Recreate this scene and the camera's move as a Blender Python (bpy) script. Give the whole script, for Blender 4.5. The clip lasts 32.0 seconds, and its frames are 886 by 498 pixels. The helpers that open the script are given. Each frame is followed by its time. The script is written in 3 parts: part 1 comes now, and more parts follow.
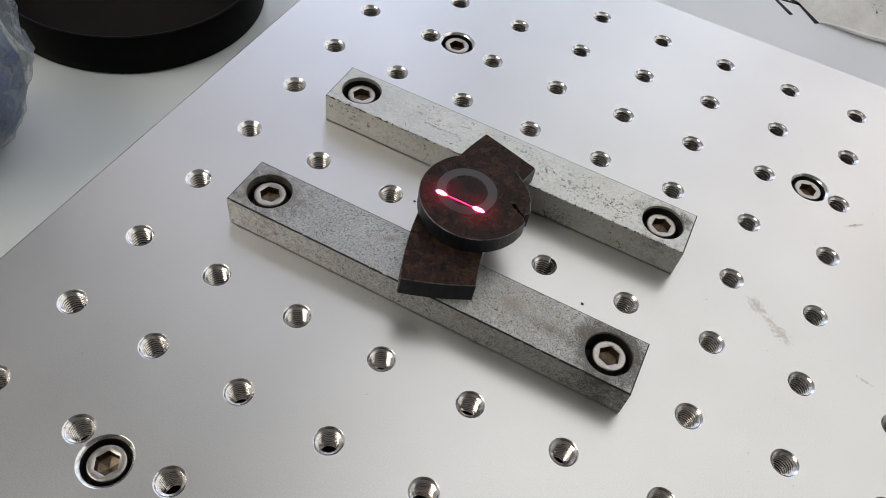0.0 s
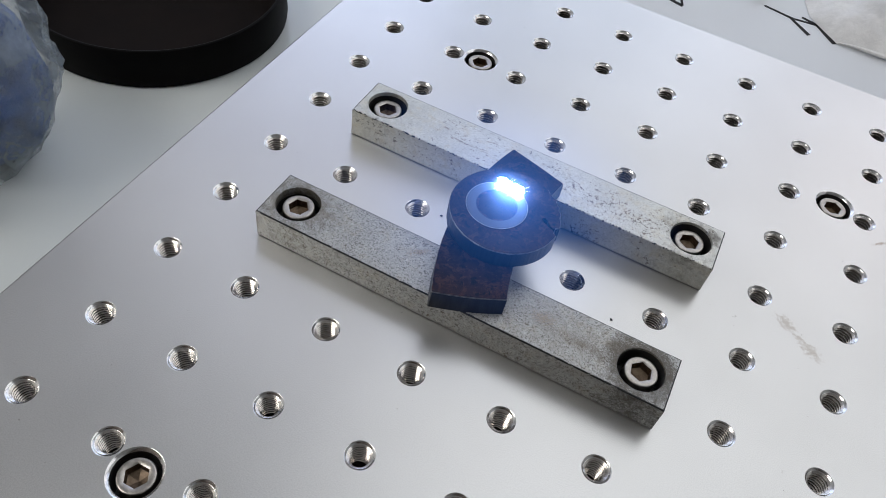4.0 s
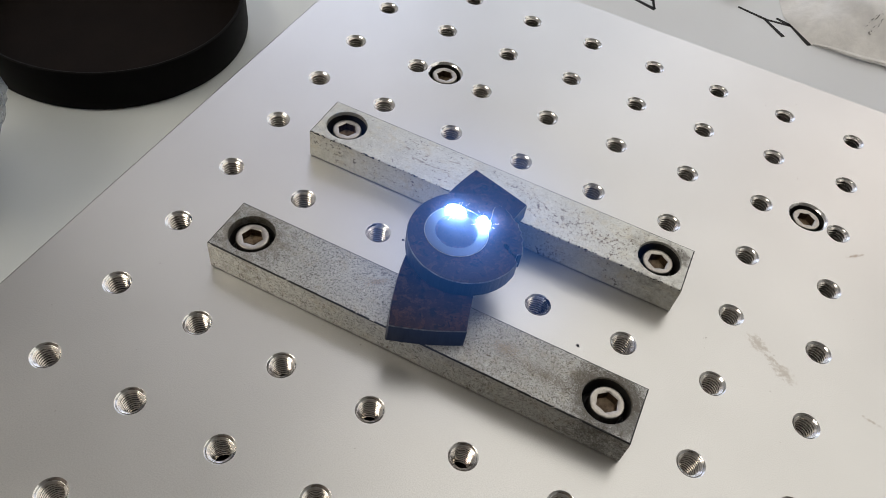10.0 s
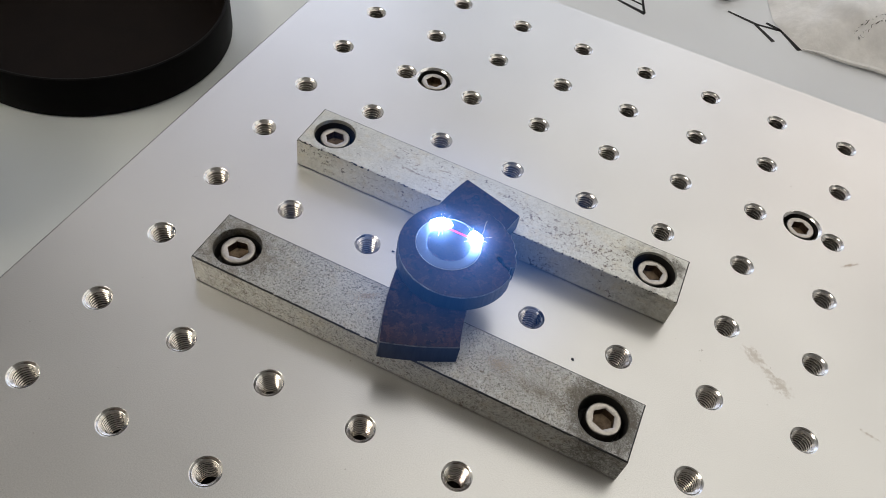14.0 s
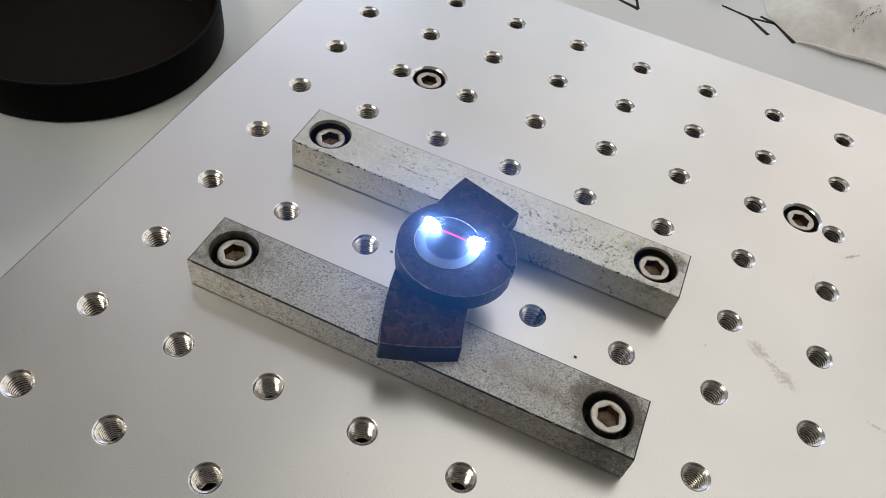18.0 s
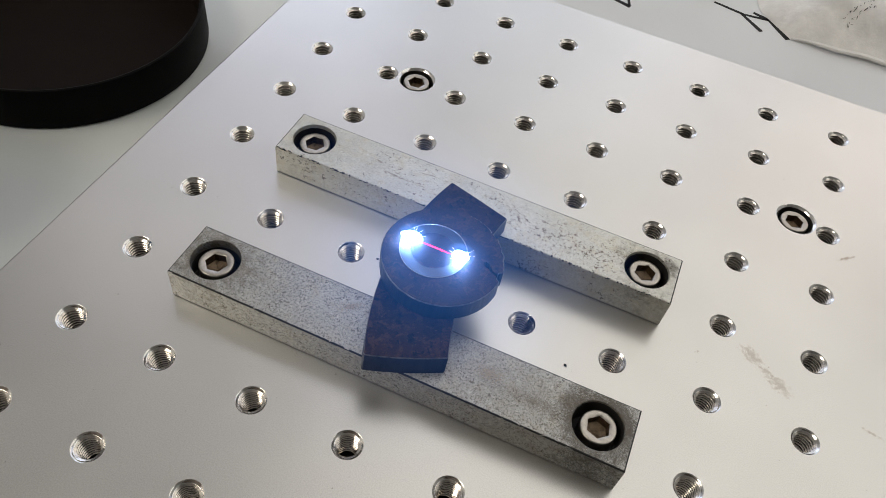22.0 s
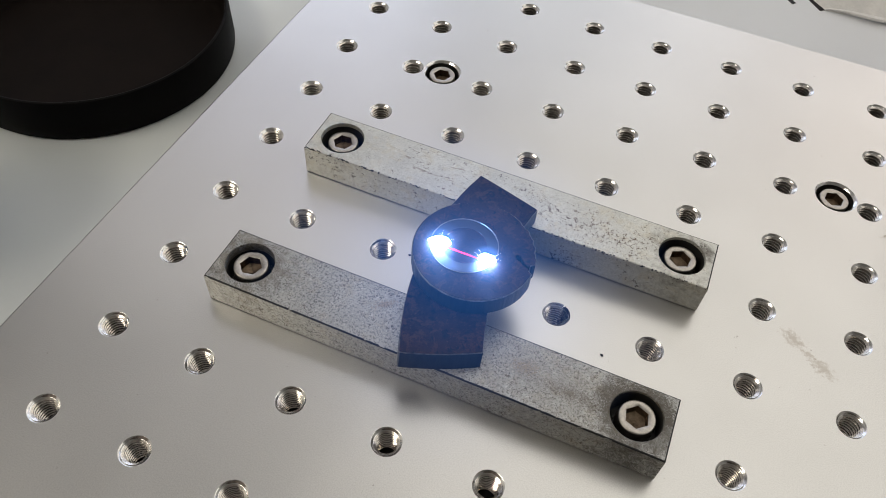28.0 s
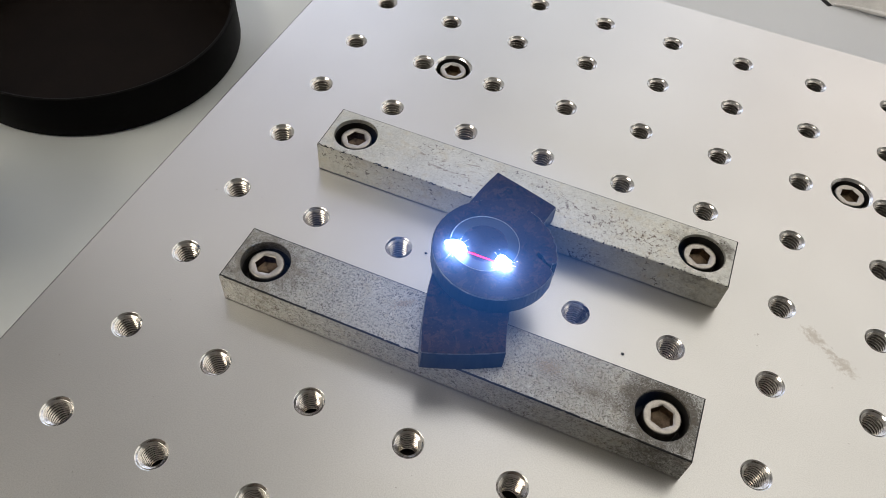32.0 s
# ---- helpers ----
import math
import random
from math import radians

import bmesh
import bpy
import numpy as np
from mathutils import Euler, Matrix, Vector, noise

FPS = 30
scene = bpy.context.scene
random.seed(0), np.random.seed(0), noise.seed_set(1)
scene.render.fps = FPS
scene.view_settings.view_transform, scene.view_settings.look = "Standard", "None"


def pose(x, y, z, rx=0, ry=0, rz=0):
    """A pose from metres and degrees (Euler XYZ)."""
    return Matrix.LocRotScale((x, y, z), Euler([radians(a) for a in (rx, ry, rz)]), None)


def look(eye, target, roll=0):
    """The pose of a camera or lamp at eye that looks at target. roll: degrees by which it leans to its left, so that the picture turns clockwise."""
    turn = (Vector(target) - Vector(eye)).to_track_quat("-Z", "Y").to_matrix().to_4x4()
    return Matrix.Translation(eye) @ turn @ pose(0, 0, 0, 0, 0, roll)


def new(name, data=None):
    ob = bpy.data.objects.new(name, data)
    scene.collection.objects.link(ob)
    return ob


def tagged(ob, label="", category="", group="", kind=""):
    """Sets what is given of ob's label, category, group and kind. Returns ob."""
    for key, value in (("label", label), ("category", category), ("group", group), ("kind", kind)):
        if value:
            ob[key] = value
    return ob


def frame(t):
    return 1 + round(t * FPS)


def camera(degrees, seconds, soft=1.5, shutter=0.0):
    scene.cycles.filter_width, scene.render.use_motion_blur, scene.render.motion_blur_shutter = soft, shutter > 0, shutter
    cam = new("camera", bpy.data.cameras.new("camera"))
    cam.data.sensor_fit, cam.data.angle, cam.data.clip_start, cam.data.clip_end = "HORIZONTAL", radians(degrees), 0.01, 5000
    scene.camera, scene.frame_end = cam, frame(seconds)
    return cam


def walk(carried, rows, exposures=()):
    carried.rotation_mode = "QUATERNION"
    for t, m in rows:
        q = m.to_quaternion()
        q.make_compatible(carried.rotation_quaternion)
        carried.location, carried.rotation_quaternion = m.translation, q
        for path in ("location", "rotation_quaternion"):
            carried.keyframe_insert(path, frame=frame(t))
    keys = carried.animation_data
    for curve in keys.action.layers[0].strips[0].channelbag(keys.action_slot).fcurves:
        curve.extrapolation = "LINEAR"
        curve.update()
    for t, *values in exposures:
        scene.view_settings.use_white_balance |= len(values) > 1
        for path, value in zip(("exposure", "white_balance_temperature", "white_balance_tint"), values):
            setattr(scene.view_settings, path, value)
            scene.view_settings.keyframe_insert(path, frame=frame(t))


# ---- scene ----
from mathutils import geometry

cam = camera(60.94, 32.0, 0.75)
PATH = [
    (0, (0.08790, -0.08653, 0.16789), (0.05026, 0.03150, 0.01088), 11.19),
    (0.5, (0.08744, -0.08651, 0.16751), (0.04977, 0.03280, 0.01148), 10.99),
    (1, (0.08609, -0.08792, 0.16492), (0.04813, 0.03154, 0.00908), 10.93),
    (1.5, (0.08174, -0.08895, 0.16446), (0.04512, 0.03064, 0.00839), 11.73),
    (2, (0.08042, -0.09120, 0.16253), (0.04249, 0.02908, 0.00731), 12.13),
    (2.5, (0.08137, -0.09085, 0.16332), (0.04216, 0.03030, 0.00909), 11.86),
    (3, (0.08186, -0.09013, 0.16381), (0.04298, 0.03060, 0.00918), 11.77),
    (3.5, (0.08203, -0.09061, 0.16528), (0.04180, 0.03093, 0.01162), 11.17),
    (5.5, (0.07828, -0.08975, 0.16338), (0.03982, 0.03220, 0.00960), 11.87),
    (6, (0.07642, -0.08761, 0.16186), (0.03985, 0.03425, 0.00755), 12.13),
    (6.5, (0.07520, -0.08794, 0.16170), (0.03831, 0.03478, 0.00815), 12.12),
    (7, (0.07655, -0.08671, 0.16131), (0.04001, 0.03568, 0.00741), 12.44),
    (7.5, (0.07844, -0.08530, 0.16181), (0.04198, 0.03730, 0.00806), 12.65),
    (8, (0.07969, -0.08239, 0.16042), (0.04298, 0.04028, 0.00678), 11.97),
    (8.5, (0.08095, -0.08027, 0.16309), (0.04472, 0.04166, 0.00875), 11.82),
    (9, (0.08288, -0.08044, 0.16440), (0.04520, 0.04159, 0.01048), 11.30),
    (9.5, (0.08410, -0.07858, 0.16599), (0.04731, 0.04340, 0.01183), 11.25),
    (10, (0.08447, -0.07675, 0.16690), (0.04685, 0.04450, 0.01236), 10.64),
    (10.5, (0.08425, -0.07704, 0.16693), (0.04672, 0.04529, 0.01322), 10.60),
    (11, (0.08063, -0.07626, 0.16646), (0.04442, 0.04546, 0.01195), 10.92),
    (11.5, (0.08110, -0.07543, 0.16605), (0.04445, 0.04710, 0.01229), 10.75),
    (12, (0.08101, -0.07551, 0.16609), (0.04457, 0.04704, 0.01229), 10.58),
    (12.5, (0.08121, -0.07392, 0.16608), (0.04669, 0.04906, 0.01218), 11.09),
    (13, (0.08155, -0.07288, 0.16535), (0.04672, 0.05032, 0.01169), 11.37),
    (13.5, (0.08041, -0.07187, 0.16480), (0.04630, 0.05034, 0.01020), 11.52),
    (14, (0.08082, -0.07234, 0.16511), (0.04672, 0.05052, 0.01102), 11.78),
    (14.5, (0.08226, -0.07177, 0.16575), (0.04840, 0.05150, 0.01194), 11.59),
    (16.5, (0.08078, -0.07021, 0.16507), (0.04546, 0.05379, 0.01218), 10.74),
    (17, (0.07978, -0.07076, 0.16512), (0.04433, 0.05315, 0.01219), 10.75),
    (17.5, (0.08058, -0.07114, 0.16499), (0.04544, 0.05353, 0.01260), 10.49),
    (18, (0.07999, -0.07194, 0.16256), (0.04667, 0.05186, 0.00906), 11.00),
    (18.5, (0.07769, -0.07229, 0.16326), (0.04442, 0.05114, 0.00944), 10.95),
    (19, (0.07670, -0.07243, 0.16377), (0.04325, 0.05106, 0.01004), 11.12),
    (19.5, (0.07790, -0.07034, 0.16260), (0.04503, 0.05327, 0.00885), 11.23),
    (20, (0.07807, -0.06922, 0.16450), (0.04515, 0.05379, 0.00878), 11.04),
    (20.5, (0.07962, -0.06851, 0.16296), (0.04626, 0.05522, 0.00941), 10.76),
    (21, (0.07982, -0.06834, 0.16307), (0.04690, 0.05468, 0.00885), 10.76),
    (21.5, (0.08020, -0.06719, 0.16218), (0.04861, 0.05624, 0.00802), 10.90),
    (22, (0.08101, -0.06628, 0.16192), (0.04853, 0.05688, 0.00772), 10.64),
    (22.5, (0.08242, -0.06633, 0.16281), (0.04900, 0.05612, 0.00824), 9.96),
    (23, (0.08014, -0.06717, 0.16112), (0.04737, 0.05513, 0.00630), 10.21),
    (23.5, (0.07840, -0.06816, 0.16123), (0.04487, 0.05510, 0.00734), 10.06),
    (24, (0.07635, -0.06986, 0.16421), (0.03901, 0.05207, 0.01014), 8.68),
    (24.5, (0.07681, -0.06890, 0.16856), (0.03701, 0.05253, 0.01472), 7.00),
    (25, (0.07639, -0.07270, 0.17276), (0.03418, 0.04804, 0.01901), 5.61),
    (25.5, (0.07733, -0.07394, 0.17451), (0.03403, 0.04868, 0.02255), 5.71),
    (26, (0.07983, -0.07142, 0.17029), (0.03837, 0.05020, 0.01703), 5.51),
    (26.5, (0.08433, -0.06760, 0.16551), (0.04250, 0.05131, 0.01023), 4.86),
    (28.5, (0.08071, -0.06403, 0.16328), (0.04200, 0.05268, 0.00555), 5.55),
    (29, (0.08079, -0.06370, 0.16346), (0.04347, 0.05276, 0.00521), 5.69),
    (29.5, (0.07975, -0.06781, 0.16440), (0.04219, 0.05000, 0.00721), 5.89),
    (30, (0.07864, -0.06893, 0.16542), (0.04040, 0.04928, 0.00869), 5.85),
    (30.5, (0.07993, -0.06722, 0.16655), (0.04115, 0.05042, 0.00953), 5.61),
    (31, (0.07875, -0.06833, 0.16622), (0.04056, 0.04880, 0.00867), 5.79),
    (31.5, (0.07589, -0.06764, 0.16567), (0.03781, 0.04955, 0.00814), 5.62),
    (32, (0.07407, -0.06519, 0.16092), (0.03686, 0.05211, 0.00327), 6.03),
]
walk(cam, [(t, look(eye, target, roll)) for t, eye, target, roll in PATH], [(0.0, 0.01, 6500, 9.5), (2.5, 0.0, 6500, 9.5), (2.9, -0.02, 6150, 9.5), (3.7, -0.02, 6150, 9.5), (6.0, -0.04, 6800, 10.5), (12.0, -0.1, 6950, 8.5), (32.0, -0.1, 7050, 9)])

# ---- light ----
world = bpy.data.worlds.new("sky")
scene.world = world
world.use_nodes = True
wn = world.node_tree
sky = wn.nodes.new("ShaderNodeTexSky")
sky.sky_type, sky.sun_disc, sky.sun_elevation, sky.sun_rotation = "NISHITA", False, radians(40), radians(20)
wn.links.new(sky.outputs["Color"], wn.nodes["Background"].inputs["Color"])
wn.nodes["Background"].inputs["Strength"].default_value = 0.1


def area(name, power, sx, sy, m, colour):
    data = bpy.data.lights.new(name, "AREA")
    data.shape, data.size, data.size_y, data.energy, data.color = "RECTANGLE", sx, sy, power, colour
    ob = new(name, data)
    ob.matrix_world = m
    return ob


area("window_light", 9.0, 1.26, 1.5, look((-1.39, 2.09, 0.95), (-1.39, 0.0, 0.6)), (0.79, 0.83, 1.0))
area("window_light", 2.8, 0.96, 1.5, look((-0.2, 2.09, 0.95), (-0.2, 0.0, 0.6)), (0.95, 0.96, 1.0))
area("window_light", 1.25, 1.54, 1.5, look((1.13, 2.09, 0.95), (1.13, 0.0, 0.6)), (0.99, 0.97, 0.98))
# Unseen overhead fills added for plate reflections; the last lights the bar fronts.
for x, y, sx, sy, power, colour in ((1.08, 1.14, 2.85, 1.86, 17.3, (0.99, 0.98, 0.96)), (-0.98, 1.12, 1.25, 0.5, 1.3, (0.97, 0.96, 1.0)), (-1.0, 1.72, 1.1, 0.64, 1.15, (0.78, 0.78, 1.0)), (-1.3, -0.95, 1.2, 0.8, 21.0, (1.0, 0.95, 0.87))):
    area("overhead_fill_light", power, sx, sy, look((x, y, 1.88), (x, y, 0)), colour)


# ---- materials ----
def nodes_of(name):
    m = bpy.data.materials.new(name)
    m.use_nodes = True
    return m, m.node_tree, m.node_tree.nodes["Principled BSDF"]


def add(t, kind, **inputs):
    n = t.nodes.new(kind)
    for k, v in inputs.items():
        k = k.replace("_", " ")
        if k in n.inputs:
            n.inputs[k].default_value = v
    return n


def noise_tex(t, scale, detail=4.0, rough=0.55, stretch=None, spread=0.0):
    """Noise over the thing's own space, in metres; stretch squeezes it along the axes."""
    co = t.nodes.new("ShaderNodeTexCoord")
    out = co.outputs["Object"]
    mp = t.nodes.new("ShaderNodeMapping")
    mp.inputs["Scale"].default_value = stretch or (1, 1, 1)
    t.links.new(out, mp.inputs["Vector"])
    n = add(t, "ShaderNodeTexNoise", Scale=scale, Detail=detail, Roughness=rough, Distortion=spread)
    t.links.new(mp.outputs["Vector"], n.inputs["Vector"])
    return n.outputs["Fac"]


def ramp(t, fac, stops):
    r = t.nodes.new("ShaderNodeValToRGB")
    el = r.color_ramp.elements
    while len(el) < len(stops):
        el.new(0.5)
    for e, (p, c) in zip(el, stops):
        e.position, e.color = p, (*c, 1) if len(c) == 3 else c
    t.links.new(fac, r.inputs["Fac"])
    return r.outputs["Color"]


def grey(v):
    return (v, v, v)


def mixed(t, fac, a, b, how="MIX"):
    m = t.nodes.new("ShaderNodeMix")
    m.data_type, m.blend_type = "RGBA", how
    for sock, val in ((m.inputs["Factor"], fac), (m.inputs[6], a), (m.inputs[7], b)):
        if isinstance(val, bpy.types.NodeSocket):
            t.links.new(val, sock)
        elif isinstance(val, (int, float)):
            sock.default_value = val
        else:
            sock.default_value = (*val, 1)
    return m.outputs[2]


def bumped(t, p, height, strength, distance):
    b = add(t, "ShaderNodeBump", Strength=strength, Distance=distance)
    t.links.new(height, b.inputs["Height"])
    t.links.new(b.outputs["Normal"], p.inputs["Normal"])


def surface(name, colour, rough=0.5, metal=0.0, scale=300.0, amount=0.25, fine=3000.0, bump=0.2, depth=0.0001, stretch=None, wear=None):
    """A plain surface with blotches at one scale and grain at a finer one. wear: (colour, threshold, scale) of dark or rusty spots."""
    m, t, p = nodes_of(name)
    dark, light = [tuple(min(1.0, c * f) for c in colour) for f in (1 - amount, 1 + amount)]
    big = noise_tex(t, scale, 4, 0.6, stretch)
    col = ramp(t, big, [(0.3, dark), (0.7, light)])
    grain = noise_tex(t, fine, 2, 0.6, stretch)
    col = mixed(t, 0.35, col, ramp(t, grain, [(0.3, grey(0.55)), (0.7, grey(1.0))]), "MULTIPLY")
    if wear:
        for spot, at, size in wear:
            mask = ramp(t, noise_tex(t, size, 5, 0.65, stretch, 0.6), [(at, grey(0)), (at + 0.05, grey(1))])
            col = mixed(t, mask, col, spot)
    t.links.new(col, p.inputs["Base Color"])
    p.inputs["Metallic"].default_value = metal
    t.links.new(ramp(t, big, [(0.3, grey(max(0.03, rough - min(0.06, amount)))), (0.7, grey(min(1, rough + min(0.06, amount))))]), p.inputs["Roughness"])
    bumped(t, p, grain, bump, depth)
    return m


def glowing(name, colour, strength):
    m, t, p = nodes_of(name)
    e = add(t, "ShaderNodeEmission", Color=(*colour, 1), Strength=strength)
    t.links.new(e.outputs[0], t.nodes["Material Output"].inputs["Surface"])
    return m


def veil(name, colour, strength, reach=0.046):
    """Glare put in as a thin emissive sheet: it adds light and hides nothing."""
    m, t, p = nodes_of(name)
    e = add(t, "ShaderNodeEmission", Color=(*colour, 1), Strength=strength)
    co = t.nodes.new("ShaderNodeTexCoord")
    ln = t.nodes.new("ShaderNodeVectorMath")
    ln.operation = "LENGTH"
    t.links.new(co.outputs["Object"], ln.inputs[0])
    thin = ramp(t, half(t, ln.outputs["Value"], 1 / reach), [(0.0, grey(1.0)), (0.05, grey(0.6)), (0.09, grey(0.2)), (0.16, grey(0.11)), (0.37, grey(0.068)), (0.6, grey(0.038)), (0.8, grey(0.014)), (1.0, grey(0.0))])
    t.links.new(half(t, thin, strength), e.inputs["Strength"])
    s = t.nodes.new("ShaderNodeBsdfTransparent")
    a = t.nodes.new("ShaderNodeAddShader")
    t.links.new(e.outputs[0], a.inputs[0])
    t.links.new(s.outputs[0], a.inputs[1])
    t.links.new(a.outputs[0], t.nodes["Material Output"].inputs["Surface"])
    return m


def masked(t, a, b):
    m = t.nodes.new("ShaderNodeMath")
    m.operation = "MULTIPLY"
    t.links.new(a, m.inputs[0])
    t.links.new(b, m.inputs[1])
    return m.outputs[0]


def film(name, colour, clear, rough, wrinkle, folds=1.0):
    """Thin plastic film: part of the light goes straight through."""
    m, t, p = nodes_of(name)
    p.inputs["Base Color"].default_value = (*colour, 1)
    p.inputs["Roughness"].default_value = rough
    bumped(t, p, noise_tex(t, 110, 6, 0.65, (1, 1, 0.35), 1.2), wrinkle, 0.006)
    s = t.nodes.new("ShaderNodeBsdfTransparent")
    mix = t.nodes.new("ShaderNodeMixShader")
    open_film = ramp(t, noise_tex(t, 60, 5, 0.65), [(0.3, grey(max(0, clear - 0.2))), (0.7, grey(min(1, clear + 0.2)))])
    crease = ramp(t, noise_tex(t, 38, 3, 0.55, (1, 1, 0.4), 1.4), [(0.3, grey(1)), (0.465, grey(1)), (0.5, grey(folds)), (0.515, grey(1)), (0.6, grey(1)), (0.625, grey(folds)), (0.64, grey(1))])
    t.links.new(masked(t, open_film, crease), mix.inputs[0])
    t.links.new(p.outputs[0], mix.inputs[1])
    t.links.new(s.outputs[0], mix.inputs[2])
    t.links.new(mix.outputs[0], t.nodes["Material Output"].inputs["Surface"])
    return m


def blotch(t, cx, cy, along, across, turn, edge, scale, cz=0.0, tall=1.0, soft=0.08):
    """A ragged stain with its own place and size on the thing, in metres."""
    co = t.nodes.new("ShaderNodeTexCoord")
    mp = t.nodes.new("ShaderNodeMapping")
    mp.vector_type = "TEXTURE"
    mp.inputs["Location"].default_value = (cx, cy, cz)
    mp.inputs["Rotation"].default_value = (0, 0, radians(turn))
    mp.inputs["Scale"].default_value = (along, across, tall)
    t.links.new(co.outputs["Object"], mp.inputs["Vector"])
    ln = t.nodes.new("ShaderNodeVectorMath")
    ln.operation = "LENGTH"
    t.links.new(mp.outputs["Vector"], ln.inputs[0])
    far = t.nodes.new("ShaderNodeMath")
    far.operation = "MULTIPLY_ADD"
    t.links.new(ln.outputs["Value"], far.inputs[0])
    far.inputs[1].default_value, far.inputs[2].default_value = 0.5, -0.8
    sub = t.nodes.new("ShaderNodeMath")
    sub.operation = "MULTIPLY_ADD"
    t.links.new(noise_tex(t, scale, 5, 0.7), sub.inputs[0])
    sub.inputs[1].default_value = 1.6
    t.links.new(far.outputs[0], sub.inputs[2])
    return ramp(t, sub.outputs[0], [(0.0, grey(1)), (edge - 0.36 - soft / 2, grey(1)), (edge - 0.36 + soft / 2, grey(0))])


def half(t, sock, k):
    m = t.nodes.new("ShaderNodeMath")
    m.operation = "MULTIPLY"
    t.links.new(sock, m.inputs[0])
    m.inputs[1].default_value = k
    return m.outputs[0]


def plate_material():
    m, t, p = nodes_of("blasted_aluminium")
    grain = noise_tex(t, 4600, 3, 0.75)
    cloud = noise_tex(t, 16, 4, 0.55)
    col = ramp(t, cloud, [(0.3, (0.66, 0.655, 0.645)), (0.7, (0.74, 0.735, 0.725))])
    col = mixed(t, 0.36, col, ramp(t, noise_tex(t, 3000, 3, 0.75), [(0.3, grey(0.5)), (0.62, grey(1.0))]), "MULTIPLY")
    specks = ramp(t, noise_tex(t, 420, 3, 0.6), [(0.72, grey(0)), (0.75, grey(1))])
    col = mixed(t, half(t, specks, 0.5), col, (0.16, 0.13, 0.11))
    for cx, cy, a, b, turn, k in ((0.134, 0.069, 0.0046, 0.0028, -36, 0.45), (0.138, 0.0657, 0.003, 0.0014, -36, 0.4), (0.1418, 0.0632, 0.0048, 0.0026, -30, 0.45), (0.156, 0.118, 0.004, 0.0007, 40, 0.7), (0.166, 0.06, 0.003, 0.0006, -10, 0.5), (0.147, -0.004, 0.0035, 0.0012, 30, 0.4)):
        col = mixed(t, half(t, blotch(t, cx, cy, a, b, turn, 0.62, 900, 0.0, 1.0, 0.34), k), col, (0.26, 0.2, 0.145))
    t.links.new(col, p.inputs["Base Color"])
    p.inputs["Metallic"].default_value = 0.88
    t.links.new(ramp(t, cloud, [(0.3, grey(0.29)), (0.7, grey(0.33))]), p.inputs["Roughness"])
    bumped(t, p, grain, 0.2, 0.00004)
    return m


def zinc_material(name, colour, pits, flecks, spots, ragged=1900, scratched=None, dots=(2700, 0.42, 0.58, 0.6), grime=()):
    """Zinc-plated bar steel: spangle, pits in drifts, larger dark flecks, rust marks. pits, flecks: strengths."""
    m, t, p = nodes_of(name)
    cloud = noise_tex(t, 130, 5, 0.6)
    col = ramp(t, cloud, [(0.3, tuple(c * 0.86 for c in colour)), (0.7, tuple(min(1, c * 1.1) for c in colour))])
    warm = ramp(t, noise_tex(t, 260, 4, 0.6, (1, 1, 1), 0.5), [(0.5, grey(0)), (0.7, grey(1))])
    col = mixed(t, half(t, warm, 0.5), col, tuple(c * k for c, k in zip(colour, (0.86, 0.76, 0.6))))
    drift = ramp(t, noise_tex(t, 330, 3, 0.6), [(0.36, grey(0.55)), (0.62, grey(1))])
    fine = ramp(t, noise_tex(t, 1900, 4, 0.75, (1, 1, 1), 0.6), [(0.5, grey(0)), (0.59, grey(1))])
    col = mixed(t, half(t, masked(t, fine, drift), pits * 0.9), col, (0.065, 0.06, 0.052))
    light = ramp(t, noise_tex(t, 1300, 3, 0.7, (1, 1, 1), 0.3), [(0.55, grey(0)), (0.66, grey(1))])
    col = mixed(t, half(t, light, 0.3), col, (0.86, 0.85, 0.82))
    where = ramp(t, noise_tex(t, 95, 3, 0.6), [(0.47, grey(0)), (0.56, grey(1))])
    fleck = ramp(t, noise_tex(t, 900, 4, 0.65, (1, 1, 1), 0.8), [(0.6, grey(0)), (0.65, grey(1))])
    col = mixed(t, half(t, masked(t, fleck, where), flecks), col, (0.085, 0.062, 0.045))
    for cx, cy, a, b, turn, edge, tone, *side in spots:
        grit = ramp(t, noise_tex(t, dots[0], 3, 0.7), [(dots[1], grey(dots[3])), (dots[2], grey(1))])
        col = mixed(t, half(t, masked(t, blotch(t, cx, cy, a, b, turn, edge, ragged, *side), grit), 0.8), col, tone)
    for cx, cy, a, b, k, tone in grime:
        col = mixed(t, half(t, blotch(t, cx, cy, a, b, 0, 0.66, 420, 0.01, 0.02, 0.4), k), col, tone)
    if scratched is not None:
        lines = ramp(t, noise_tex(t, 800, 3, 0.6, (0.16, 1, 1), 0.8), [(0.58, grey(0)), (0.64, grey(1))])
        col = mixed(t, half(t, masked(t, lines, blotch(t, scratched, 0.0, 0.02, 0.007, -8, 0.7, 300)), 0.6), col, (0.2, 0.145, 0.1))
    t.links.new(col, p.inputs["Base Color"])
    p.inputs["Metallic"].default_value = 0.62
    t.links.new(ramp(t, cloud, [(0.3, grey(0.36)), (0.7, grey(0.5))]), p.inputs["Roughness"])
    bumped(t, p, noise_tex(t, 1500, 4, 0.7), 0.35, 0.00012)
    return m


